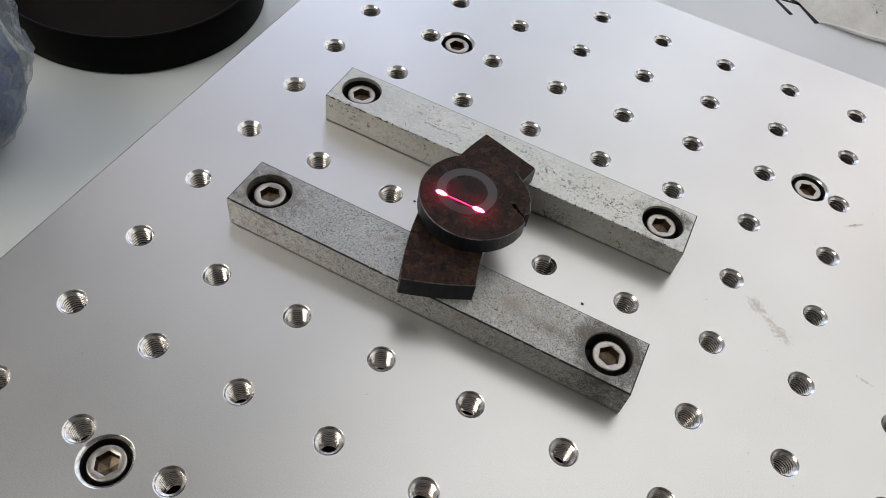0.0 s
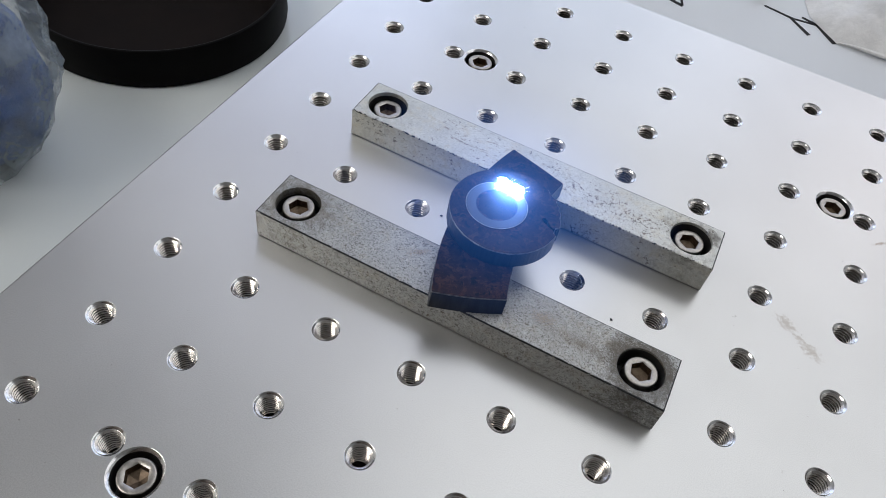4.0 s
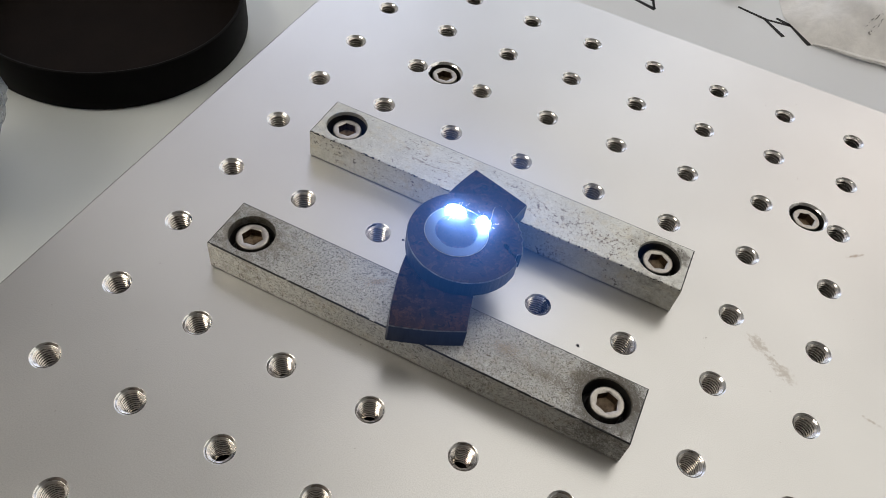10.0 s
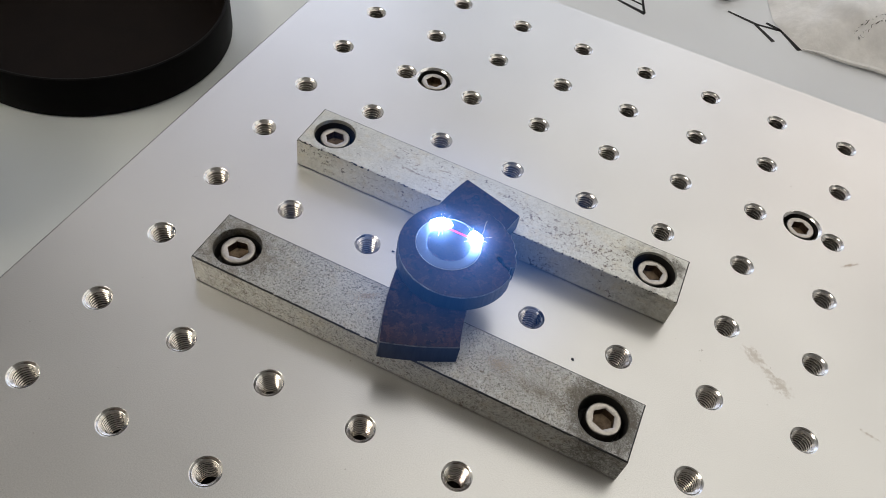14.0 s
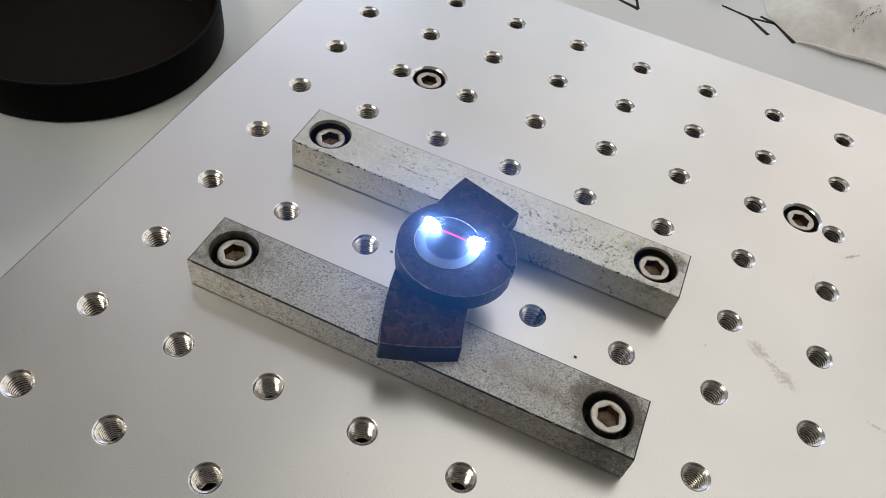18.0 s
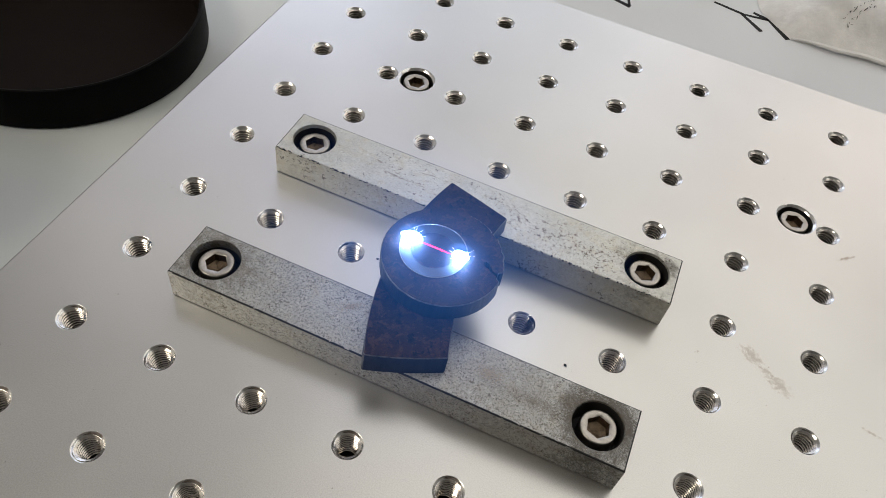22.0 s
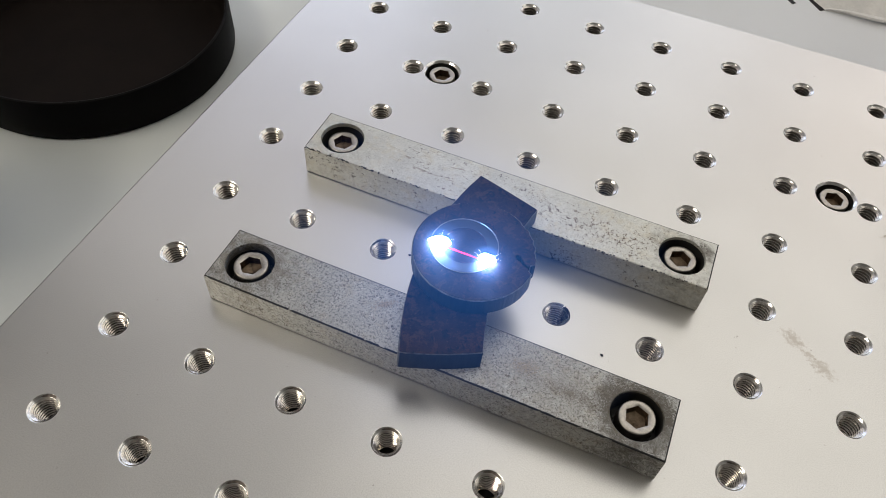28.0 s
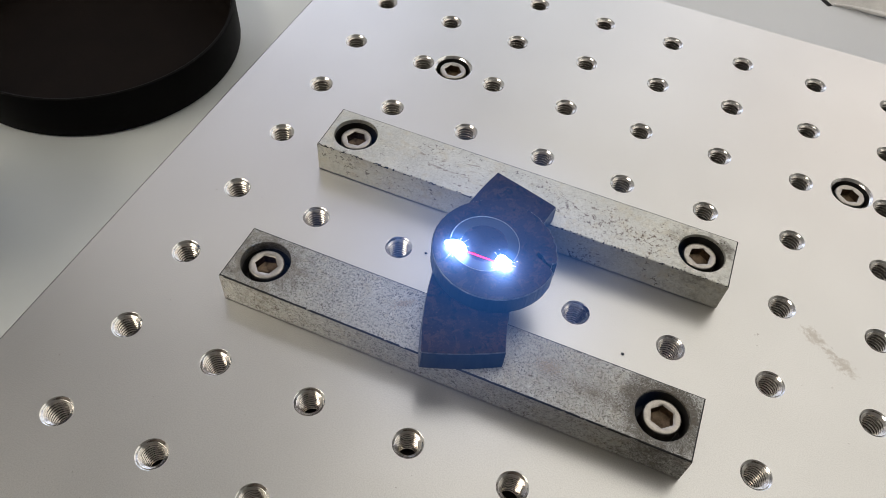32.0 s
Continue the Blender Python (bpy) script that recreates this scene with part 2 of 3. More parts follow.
PLATE = plate_material()
THREAD = surface("cut_aluminium", (0.66, 0.625, 0.585), 0.2, 1.0, 900, 0.25, 4000, 0.15, 0.00005)
BRIGHT = surface("bright_chamfer", (0.78, 0.77, 0.765), 0.18, 1.0, 900, 0.08, 4000, 0.1, 0.00003)
ROOT_SHADE = surface("shaded_thread_root", (0.44, 0.42, 0.4), 0.35, 0.9, 900, 0.2)
# Near-black for recesses, hole floors, the slit and the chips.
NEAR_BLACK = surface("near_black_metal", (0.03, 0.029, 0.028), 0.45, 0.2, 700, 0.4)
STEEL = surface("stainless_head", (0.47, 0.44, 0.405), 0.34, 1.0, 700, 0.2, 4000, 0.2, 0.00004)
SOCKET = surface("hex_recess_steel", (0.17, 0.125, 0.088), 0.4, 0.9, 900, 0.35)
BAR_GREY = zinc_material("grey_zinc_steel", (0.44, 0.445, 0.44), 0.95, 0.9, [(0.0, 0.0, 0.0085, 0.0075, 20, 0.7, (0.2, 0.185, 0.155)), (0.1, 0.0, 0.0088, 0.0085, -20, 0.86, (0.05, 0.045, 0.04)), (0.1, 0.002, 0.013, 0.0098, 0, 0.6, (0.1, 0.08, 0.06)), (0.036, 0.003, 0.007, 0.0022, 35, 0.52, (0.3, 0.235, 0.17)), (0.073, 0.001, 0.008, 0.004, 0, 0.5, (0.3, 0.24, 0.17)), (0.085, -0.001, 0.022, 0.006, 0, 0.43, (0.1, 0.085, 0.065)), (0.0, 0.001, 0.012, 0.009, 0, 0.55, (0.07, 0.065, 0.055))], grime=[(0.0, 0.0, 0.013, 0.0105, 0.7, (0.16, 0.14, 0.11)), (0.1, 0.0, 0.0125, 0.0105, 0.85, (0.06, 0.054, 0.047)), (0.076, 0.0, 0.035, 0.011, 0.3, (0.2, 0.17, 0.13))])
BAR_BRIGHT = zinc_material("bright_zinc_steel", (0.61, 0.615, 0.58), 0.3, 0.85, [(0.03, -0.001, 0.011, 0.0036, -12, 0.62, (0.12, 0.075, 0.045)), (0.037, -0.005, 0.009, 0.001, 12, 0.6, (0.13, 0.08, 0.05)), (0.078, -0.001, 0.017, 0.0075, -5, 0.68, (0.13, 0.085, 0.052)), (0.0885, -0.001, 0.009, 0.007, 10, 0.7, (0.11, 0.07, 0.045)), (0.1055, 0.005, 0.002, 0.0014, 0, 0.8, (0.06, 0.05, 0.035)), (-0.001, -0.0081, 0.0048, 0.002, 0, 1.0, (0.06, 0.055, 0.045), 0.0075, 0.0022), (0.072, -0.0081, 0.004, 0.002, 0, 0.9, (0.1, 0.08, 0.06), 0.002, 0.003), (0.06, 0.002, 0.014, 0.006, -20, 0.6, (0.12, 0.08, 0.05))], 500, 0.034, (1150, 0.555, 0.62, 0.0), [(0.0, 0.0, 0.0095, 0.0095, 0.35, (0.25, 0.25, 0.22)), (0.1, 0.0, 0.0095, 0.0095, 0.55, (0.12, 0.1, 0.08)), (0.106, 0.004, 0.004, 0.003, 0.6, (0.06, 0.05, 0.04))])
SCALE = surface("mill_scale_steel", (0.025, 0.0145, 0.0122), 0.6, 0.0, 120, 0.45, 2600, 0.2, 0.0001, None, [((0.056, 0.028, 0.018), 0.5, 300), ((0.03, 0.018, 0.0145), 0.52, 1500), ((0.1, 0.058, 0.04), 0.64, 1900), ((0.012, 0.01, 0.01), 0.57, 500), ((0.006, 0.005, 0.005), 0.62, 1800)])
RUST = surface("pitted_rusty_steel", (0.026, 0.0175, 0.016), 0.6, 0.0, 300, 0.35, 2600, 0.15, 0.0001, None, [((0.055, 0.031, 0.023), 0.56, 1300), ((0.16, 0.095, 0.065), 0.68, 1700), ((0.01, 0.008, 0.008), 0.57, 1300)])
SAWN = surface("sawn_steel_side", (0.026, 0.029, 0.037), 0.42, 0.3, 420, 0.45, 3000, 0.3, 0.0002, (1, 1, 0.05))
DARK_EDGE = surface("dark_edge_line", (0.016, 0.017, 0.022), 0.45, 0.2, 500, 0.35, 2500, 0.5, 0.0002, (1, 1, 0.08))
ETCH = surface("etched_steel", (0.05, 0.0435, 0.0435), 0.55, 0.1, 500, 0.1, 3500, 0.3, 0.00006)
BURNT = surface("burnt_groove", (0.016, 0.0135, 0.015), 0.55, 0.1, 600, 0.35)
# Edge wear, with the bright edge highlight put into the colour.
WORN_HIGHLIGHT = surface("worn_highlight_edge", (0.24, 0.235, 0.24), 0.38, 0.8, 700, 0.5)
RIM = surface("bright_groove_edge", (0.22, 0.215, 0.23), 0.35, 0.7, 600, 0.3)
BLACK = surface("black_plastic", (0.0048, 0.0044, 0.0044), 0.5, 0.0, 120, 0.25, 1500, 0.12)
CAVITY = surface("black_plastic_inside", (0.01, 0.0074, 0.0066), 0.75, 0.0, 60, 0.25, 1500, 0.12)
TABLE = surface("white_laminate", (0.7, 0.735, 0.73), 0.1, 0.0, 3, 0.008, 7, 0.05, 0.002)
INK = surface("black_print", (0.012, 0.011, 0.012), 0.5, 0.0, 500, 0.3)
for dull, gloss in ((BLACK, 0.05), (CAVITY, 0.05), (INK, 0.1), (SCALE, 0.1), (RUST, 0.1)):
    dull.node_tree.nodes["Principled BSDF"].inputs["Specular IOR Level"].default_value = gloss
CLOTH = surface("blue_plastic", (0.04, 0.1, 0.29), 0.5, 0.0, 160, 0.5, 700, 0.8, 0.002)
FILM = film("clear_bag_film", (0.36, 0.4, 0.41), 0.64, 0.38, 0.35, 0.85)
FILM_WHITE = film("milky_bag_film", (0.84, 0.83, 0.82), 0.1, 0.4, 0.12)
WALL = surface("wall_paint", (0.78, 0.78, 0.77), 0.8, 0.0, 3, 0.04, 300, 0.1)
WALL_BROWN = surface("dark_reflection_wall", (0.17, 0.14, 0.12), 0.6, 0.0, 3, 0.15, 300, 0.1)
CEILING = surface("ceiling_paint", (0.8, 0.8, 0.79), 0.85, 0.0, 3, 0.03, 300, 0.1)
FLOOR = surface("grey_floor", (0.28, 0.27, 0.26), 0.5, 0.0, 4, 0.15, 200, 0.1)
FRAME = surface("window_frame_paint", (0.75, 0.75, 0.75), 0.4, 0.0, 10, 0.04)
RED_HOT = glowing("red_laser_light", (1.0, 0.03, 0.1), 60.0)
RED_THIN = glowing("thin_red_laser_light", (1.0, 0.02, 0.1), 7.0)
PLASMA = glowing("plasma_core", (0.16, 0.36, 1.0), 560.0)
FLARE = glowing("spark_streak", (0.75, 0.85, 1.0), 3.5)
WISP = glowing("glowing_wisp", (0.7, 0.82, 1.0), 0.8)
GLARE = veil("blue_glare_sheet", (0.045, 0.27, 1.0), 1.2)
RED_GLARE = veil("red_scattered_light", (1.0, 0.015, 0.07), 0.8, 0.0075)

# ---- mesh tools (millimetres in, metres out) ----
MM = 0.001


def finish(name, bm, material, smooth=False):
    me = bpy.data.meshes.new(name)
    bm.normal_update()
    bm.to_mesh(me)
    bm.free()
    for x in material if isinstance(material, (list, tuple)) else [material]:
        me.materials.append(x)
    if smooth:
        me.polygons.foreach_set("use_smooth", [True] * len(me.polygons))
        me.set_sharp_from_angle(angle=radians(38))
    return me


def part(name, bm, material, parent, label="", smooth=False, at=None):
    ob = new(name, finish(name, bm, material, smooth))
    ob.parent = parent
    if at is not None:
        ob.matrix_basis = at
    return tagged(ob, label)


def thing(name, label, category, m=None, group="", kind=""):
    ob = new(name)
    ob.empty_display_size = 0.01
    if m is not None:
        ob.matrix_basis = m
    return tagged(ob, label, category, group, kind)


def mm_pose(x, y, z, rx=0, ry=0, rz=0):
    return pose(x * MM, y * MM, z * MM, rx, ry, rz)


def ring_pts(cx, cy, r, n, start=0.0):
    return [(cx + r * math.cos(start + math.tau * k / n), cy + r * math.sin(start + math.tau * k / n)) for k in range(n)]


def sheet_with_holes(bm, outline, holes, z, mat=0, flip=False):
    """Flat face with holes: triangles of the outline, less those within a hole. Returns the vertex loops."""
    pts, edges, loops = [], [], []
    for loop in [outline, *holes]:
        n0 = len(pts)
        pts += [Vector(p) for p in loop]
        edges += [(n0 + k, n0 + (k + 1) % len(loop)) for k in range(len(loop))]
        loops.append(range(n0, len(pts)))
    vs, _, faces, orig, _, _ = geometry.delaunay_2d_cdt(pts, edges, [], 0, 1e-5)
    made = [bm.verts.new((v.x * MM, v.y * MM, z * MM)) for v in vs]

    def inside(c, loop):
        hit, k = False, len(loop) - 1
        for i in range(len(loop)):
            (xi, yi), (xk, yk) = loop[i], loop[k]
            if (yi > c[1]) != (yk > c[1]) and c[0] < (xk - xi) * (c[1] - yi) / (yk - yi) + xi:
                hit = not hit
            k = i
        return hit

    boxes = [(min(p[0] for p in h), max(p[0] for p in h), min(p[1] for p in h), max(p[1] for p in h)) for h in holes]
    for f in faces:
        c = sum((vs[i] for i in f), Vector((0, 0))) / len(f)
        if not inside(c, outline):
            continue
        if any(b[0] < c.x < b[1] and b[2] < c.y < b[3] and inside(c, h) for h, b in zip(holes, boxes)):
            continue
        face = bm.faces.new([made[i] for i in (reversed(f) if flip else f)])
        face.material_index = mat
    back = {o: made[i] for i, group in enumerate(orig) for o in group}
    return [[back[i] for i in loop] for loop in loops]


def skirt(bm, loop, pts, z, mat=0, flip=False):
    """A wall from a vertex loop to the points at height z. Returns the new loop."""
    low = [bm.verts.new((x * MM, y * MM, z * MM)) for x, y in pts]
    n = len(loop)
    for k in range(n):
        q = [loop[k], loop[(k + 1) % n], low[(k + 1) % n], low[k]]
        f = bm.faces.new(q if flip else q[::-1])
        f.material_index = mat
    return low


def lathe(bm, profile, n=32, mat=0, close=False):
    """Turns (r, z) pairs round the z axis."""
    rows = []
    for r, z in profile:
        rows.append([bm.verts.new((r * MM * math.cos(math.tau * k / n), r * MM * math.sin(math.tau * k / n), z * MM)) for k in range(n)])
    for a, b in zip(rows, rows[1:]):
        for k in range(n):
            f = bm.faces.new((a[k], a[(k + 1) % n], b[(k + 1) % n], b[k]))
            f.material_index = mat
    if close:
        bm.faces.new(rows[-1]).material_index = mat
    return rows


def inset(pts, d):
    """The closed outline moved inwards by d (counter-clockwise outlines)."""
    out, n = [], len(pts)
    for k in range(n):
        a, b, c = Vector(pts[k - 1]), Vector(pts[k]), Vector(pts[(k + 1) % n])
        u, v = (b - a).normalized(), (c - b).normalized()
        w = Vector((-u.y - v.y, u.x + v.x))
        w.normalize()
        out.append(tuple(b + w * (d / max(0.35, w.dot(Vector((-v.y, v.x)))))))
    return out


def box(bm, x0, x1, y0, y1, z0, z1):
    m = Matrix.Translation(((x0 + x1) / 2, (y0 + y1) / 2, (z0 + z1) / 2)) @ Matrix.Diagonal((x1 - x0, y1 - y0, z1 - z0, 1))
    bmesh.ops.create_cube(bm, size=1.0, matrix=m)
    return bm


def block(name, dims, material, parent=None, bevel=0.0, **tags):
    """A box in metres, with rounded edges."""
    bm = box(bmesh.new(), *dims)
    if bevel:
        bmesh.ops.bevel(bm, geom=bm.edges[:], offset=bevel, segments=2, affect="EDGES")
    ob = new(name, finish(name, bm, material))
    ob.parent = parent
    return tagged(ob, **tags)


def level(t, table_rows):
    for (t0, v0), (t1, v1) in zip(table_rows, table_rows[1:]):
        if t <= t1:
            return v0 + (v1 - v0) * max(0.0, t - t0) / (t1 - t0)
    return table_rows[-1][1]


# ---- the room ----
TABLE_Z = -16.0
block("floor", (-2.1, 2.6, -1.9, 2.1, -0.84, -0.78), FLOOR, kind="structure", label="grey workshop floor", category="floor")
block("ceiling", (-2.1, 2.6, -1.9, 2.1, 1.9, 1.96), CEILING, kind="structure", label="white painted ceiling", category="ceiling")
# Unseen south wall, coloured dark so the threads and plate reflect darkness.
block("wall_south", (-2.1, 2.6, -1.96, -1.9, -0.78, 1.9), WALL_BROWN, kind="structure", label="unseen dark brown wall, added for dark reflections", category="wall")
block("wall_west", (-2.16, -2.1, -1.9, 2.1, -0.78, 1.9), WALL, kind="structure", label="pale grey painted wall", category="wall")
block("wall_east", (2.6, 2.66, -1.9, 2.1, -0.78, 1.9), WALL, kind="structure", label="pale grey painted wall", category="wall")
north = tagged(new("wall_north"), "pale grey painted wall with a wide window opening", "wall", kind="structure")
for dims in ((-2.1, 2.6, 2.1, 2.2, -0.78, 0.15), (-2.1, 2.6, 2.1, 2.2, 1.75, 1.9), (-2.1, -2.05, 2.1, 2.2, 0.15, 1.75), (1.97, 2.6, 2.1, 2.2, 0.15, 1.75)):
    part("wall_piece", box(bmesh.new(), *dims), WALL, north)
win = tagged(new("window_1"), "wide white-framed window letting in daylight", "window", kind="structure")
for dims in ((-2.05, 1.97, 2.12, 2.17, 0.15, 0.2), (-2.05, 1.97, 2.12, 2.17, 1.7, 1.75), (-2.05, -2.0, 2.12, 2.17, 0.2, 1.7), (1.92, 1.97, 2.12, 2.17, 0.2, 1.7), (0.3, 0.34, 2.12, 2.17, 0.2, 1.7), (-0.74, -0.7, 2.12, 2.17, 0.2, 1.7)):
    part("window_frame", box(bmesh.new(), *dims), FRAME, win)

table = thing("table", "glossy white laminate workbench top under the aluminium plate", "table")
bm = box(bmesh.new(), -0.62, 0.78, -0.55, 0.62, TABLE_Z * MM - 0.03, TABLE_Z * MM)
bmesh.ops.bevel(bm, geom=bm.edges[:], offset=0.003, segments=2, affect="EDGES")
part("tabletop", bm, TABLE, table)
for x, y in ((-0.55, -0.48), (0.71, -0.48), (-0.55, 0.55), (0.71, 0.55)):
    part("leg", box(bmesh.new(), x - 0.025, x + 0.025, y - 0.025, y + 0.025, -0.78, TABLE_Z * MM - 0.03), FRAME, table)

# ---- the drilled aluminium plate ----
PITCH = 25.0
HOLES = [(i * PITCH, j * PITCH) for i in range(-1, 8) for j in range(-4, 8)]
BORES = [(10.0, 127.0), (140.0, 127.3), (10.0, -53.0)]
board = thing("breadboard", "silver bead-blasted aluminium plate drilled with a square grid of threaded holes", "breadboard")
outer = [(-49.5, -125), (199, -125), (199, 199.5), (-49.5, 199.5)]
holes = [ring_pts(x, y, 3.68, 36) for x, y in HOLES] + [ring_pts(x, y, 6.35, 40) for x, y in BORES]
bm = bmesh.new()
loops = sheet_with_holes(bm, inset(outer, 0.45), holes, 0.0)
# Dark bevel: the shaded gap at the table put into its colour.
edge = skirt(bm, loops[0], outer, -0.35, 1)
skirt(bm, edge, outer, TABLE_Z)
plate = part("plate", bm, [PLATE, DARK_EDGE], board)


def threaded_hole():
    bm = bmesh.new()
    lathe(bm, [(3.68, 0.0), (3.62, -0.03), (3.28, -0.28), (3.12, -0.5), (2.98, -0.55)], 36, 1)
    prof, z = [(2.98, -0.55)], -0.55
    while z > -9.5:
        prof += [(3.0, z - 0.12), (2.5, z - 0.4), (2.5, z - 0.7), (3.0, z - 0.98), (3.0, z - 1.0)]
        z -= 1.0
    before = len(bm.faces)
    lathe(bm, prof, 36, 0)
    bm.faces.ensure_lookup_table()
    # Roots and flanks get a darker metal: thread shade put into the colour.
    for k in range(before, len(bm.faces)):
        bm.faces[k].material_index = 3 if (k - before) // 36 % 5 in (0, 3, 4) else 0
    # Near-black floor: the dark depth of the hole put into the colour.
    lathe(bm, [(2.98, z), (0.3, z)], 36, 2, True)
    return finish("threaded_hole", bm, [THREAD, BRIGHT, NEAR_BLACK, ROOT_SHADE], True)


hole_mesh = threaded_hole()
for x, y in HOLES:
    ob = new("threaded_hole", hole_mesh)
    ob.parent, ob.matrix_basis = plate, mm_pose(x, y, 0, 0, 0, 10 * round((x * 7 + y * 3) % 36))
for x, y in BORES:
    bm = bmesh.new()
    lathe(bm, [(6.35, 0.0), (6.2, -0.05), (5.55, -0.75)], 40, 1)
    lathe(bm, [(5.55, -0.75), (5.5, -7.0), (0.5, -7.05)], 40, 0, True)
    part("counterbore", bm, [NEAR_BLACK, BRIGHT], plate, "bright chamfered screw recess", True, mm_pose(x, y, 0))


def cap_screw(label, m, turn, group):
    """Socket head cap screw: a rounded head with a hexagon recess."""
    ob = thing("cap_screw", label, "screw", m @ pose(0, 0, 0, 0, 0, turn), group)
    bm = bmesh.new()
    n, hexa = 36, ring_pts(0, 0, 2.9, 6)
    six = [(x * k, y * k) for x, y in ring_pts(0, 0, 2.9, n) for k in (math.cos(math.pi / 6) / math.cos(math.atan2(y, x) % (math.pi / 3) - math.pi / 6),)]
    top = sheet_with_holes(bm, ring_pts(0, 0, 4.0, n), [ring_pts(0, 0, 3.12, n)], 0.0)
    a = top[0]
    for r, z in ((4.2, -0.06), (4.34, -0.2), (4.42, -0.5), (4.45, -6.0)):
        a = skirt(bm, a, ring_pts(0, 0, r, n), z)
    skirt(bm, top[1], six, -0.22, 0, True)
    head = part("head", bm, STEEL, ob, "bright stainless ring-shaped head", True)
    bm = bmesh.new()
    up = [bm.verts.new((x * MM, y * MM, -0.22 * MM)) for x, y in hexa]
    low = skirt(bm, up, [(x * 0.97, y * 0.97) for x, y in hexa], -2.6, 0, True)
    tip = bm.verts.new((0, 0, -3.3 * MM))
    for k in range(6):
        bm.faces.new((low[k], low[(k + 1) % 6], tip))
    part("hex_socket", bm, SOCKET, head, "brownish hexagon recess")
    return ob


for (x, y), turn in zip(BORES, (8, 20, 2)):
    cap_screw("stainless socket-head screw sunk in a chamfered recess of the plate", mm_pose(x, y, -1.1), turn, "screws of the plate")


# ---- the two clamped bars ----
BAR_H = 10.0


def clamp_bar(label, x, y, width, ends, material, bare, dirty):
    """Square-edged bar along x with two counterbored screw holes. Its origin lies under the first screw."""
    ob = thing("clamp_bar", label, "metal bar", mm_pose(x, y, 0), "clamp bars")
    rnd = random.Random(int(y))
    n = 260
    xs = [ends[0] + (ends[1] - ends[0]) * k / n for k in range(n + 1)]
    wob = lambda: rnd.uniform(-0.006, 0.006)  # noqa: E731
    pts = [(p, -width / 2 + wob()) for p in xs] + [(p, width / 2 + wob()) for p in reversed(xs)]
    holes = [ring_pts(c, 0, 6.25, 40) for c in (0, 100)]
    bm = bmesh.new()
    rim = [(px, py + rnd.uniform(-0.06, 0.06)) for px, py in inset(pts, 0.36)]
    loops = sheet_with_holes(bm, rim, holes, BAR_H)
    a = skirt(bm, loops[0], inset(pts, 0.1), BAR_H - 0.1, 1)
    a = skirt(bm, a, pts, BAR_H - 0.34, 1)
    a = skirt(bm, a, pts, 0.3)
    # Dark contact line against the plate, put into the lowest edge's colour.
    skirt(bm, a, inset(pts, 0.25), 0.0, 1)
    for f in bm.faces:
        c = f.calc_center_median()
        if f.material_index == 1 and c.y < 0 and c.z > BAR_H * MM / 2 and noise.noise(Vector((c.x * 700, y + (c.y > 0), 0.5))) + rnd.uniform(-0.7, 0.7) < bare:
            f.material_index = 0
    body = part("body", bm, [material, DARK_EDGE], ob)
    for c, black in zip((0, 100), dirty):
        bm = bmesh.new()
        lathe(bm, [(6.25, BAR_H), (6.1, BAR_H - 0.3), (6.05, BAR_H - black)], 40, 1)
        # Near-black below: grease, and the dark gap round the head put into colour.
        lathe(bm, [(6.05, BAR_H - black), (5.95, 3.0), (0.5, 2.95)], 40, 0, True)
        part("counterbore", bm, [NEAR_BLACK, material], body, "dark greasy screw recess", True, mm_pose(c, 0, 0))
    return ob


clamp_bar("dull grey speckled steel bar screwed to the plate", 0.3, 24.8, 16.4, (-8.2, 108.4), BAR_GREY, -0.95, (2.6, 0.5))
clamp_bar("bright zinc-plated steel bar with rusty scratches, screwed to the plate", 0.2, 74.8, 16.2, (-8.2, 108.4), BAR_BRIGHT, 0.3, (1.2, 0.8))
for x, y, drop, turn in ((0.2, 25.0, 1.3, 12), (100.6, 25.3, 1.4, 40), (0.0, 75.2, 1.9, 6), (100.2, 75.4, 1.9, 25)):
    cap_screw("stainless socket-head screw sunk in a steel bar", mm_pose(x, y, BAR_H - drop), turn, "screws of the bars")

# ---- the steel pieces being marked ----
STRIP_H, DISC_H = 5.2, 5.4
DISC_Z = BAR_H + STRIP_H
TOP = DISC_Z + DISC_H
strip = thing("steel_strip", "curved offcut of rusty dark steel plate lying across the two bars", "steel strip", mm_pose(0, 0, BAR_H))


def arc_line(a, b, bulge, n=14):
    a, b = Vector(a), Vector(b)
    side = Vector((b.y - a.y, a.x - b.x)).normalized()
    return [tuple(a.lerp(b, k / n) + side * bulge * 4 * (k / n) * (1 - k / n)) for k in range(n + 1)]


pts = arc_line((63.6, 22.3), (61.2, 68.5), -3.2) + arc_line((60.9, 68.8), (43.4, 73.7), 0.1, 4) + arc_line((43.0, 73.5), (46.0, 14.6), 5.4) + arc_line((46.4, 14.4), (63.2, 22.0), 0.5, 5)
bm = bmesh.new()
loops = sheet_with_holes(bm, inset(pts, 0.18), [], STRIP_H)
a = skirt(bm, loops[0], pts, STRIP_H - 0.3, 2)
a = skirt(bm, a, [(x, y - (0.9 if y < 23 else 0.0)) for x, y in pts], 0.0, 1)
bm.faces.new(list(reversed(a)))
part("slab", bm, [SCALE, SAWN, WORN_HIGHLIGHT], strip)
bm = bmesh.new()
mark = [(x + 48.2, y + 68.6) for x, y in ((-1.1, -0.5), (0.5, -1.2), (1.0, -0.1), (0.0, 0.9), (-0.7, 0.8))]
sheet_with_holes(bm, mark, [inset(mark, 0.38)], STRIP_H + 0.03)
part("stamped_mark", bm, INK, strip, "small dark stamped mark")

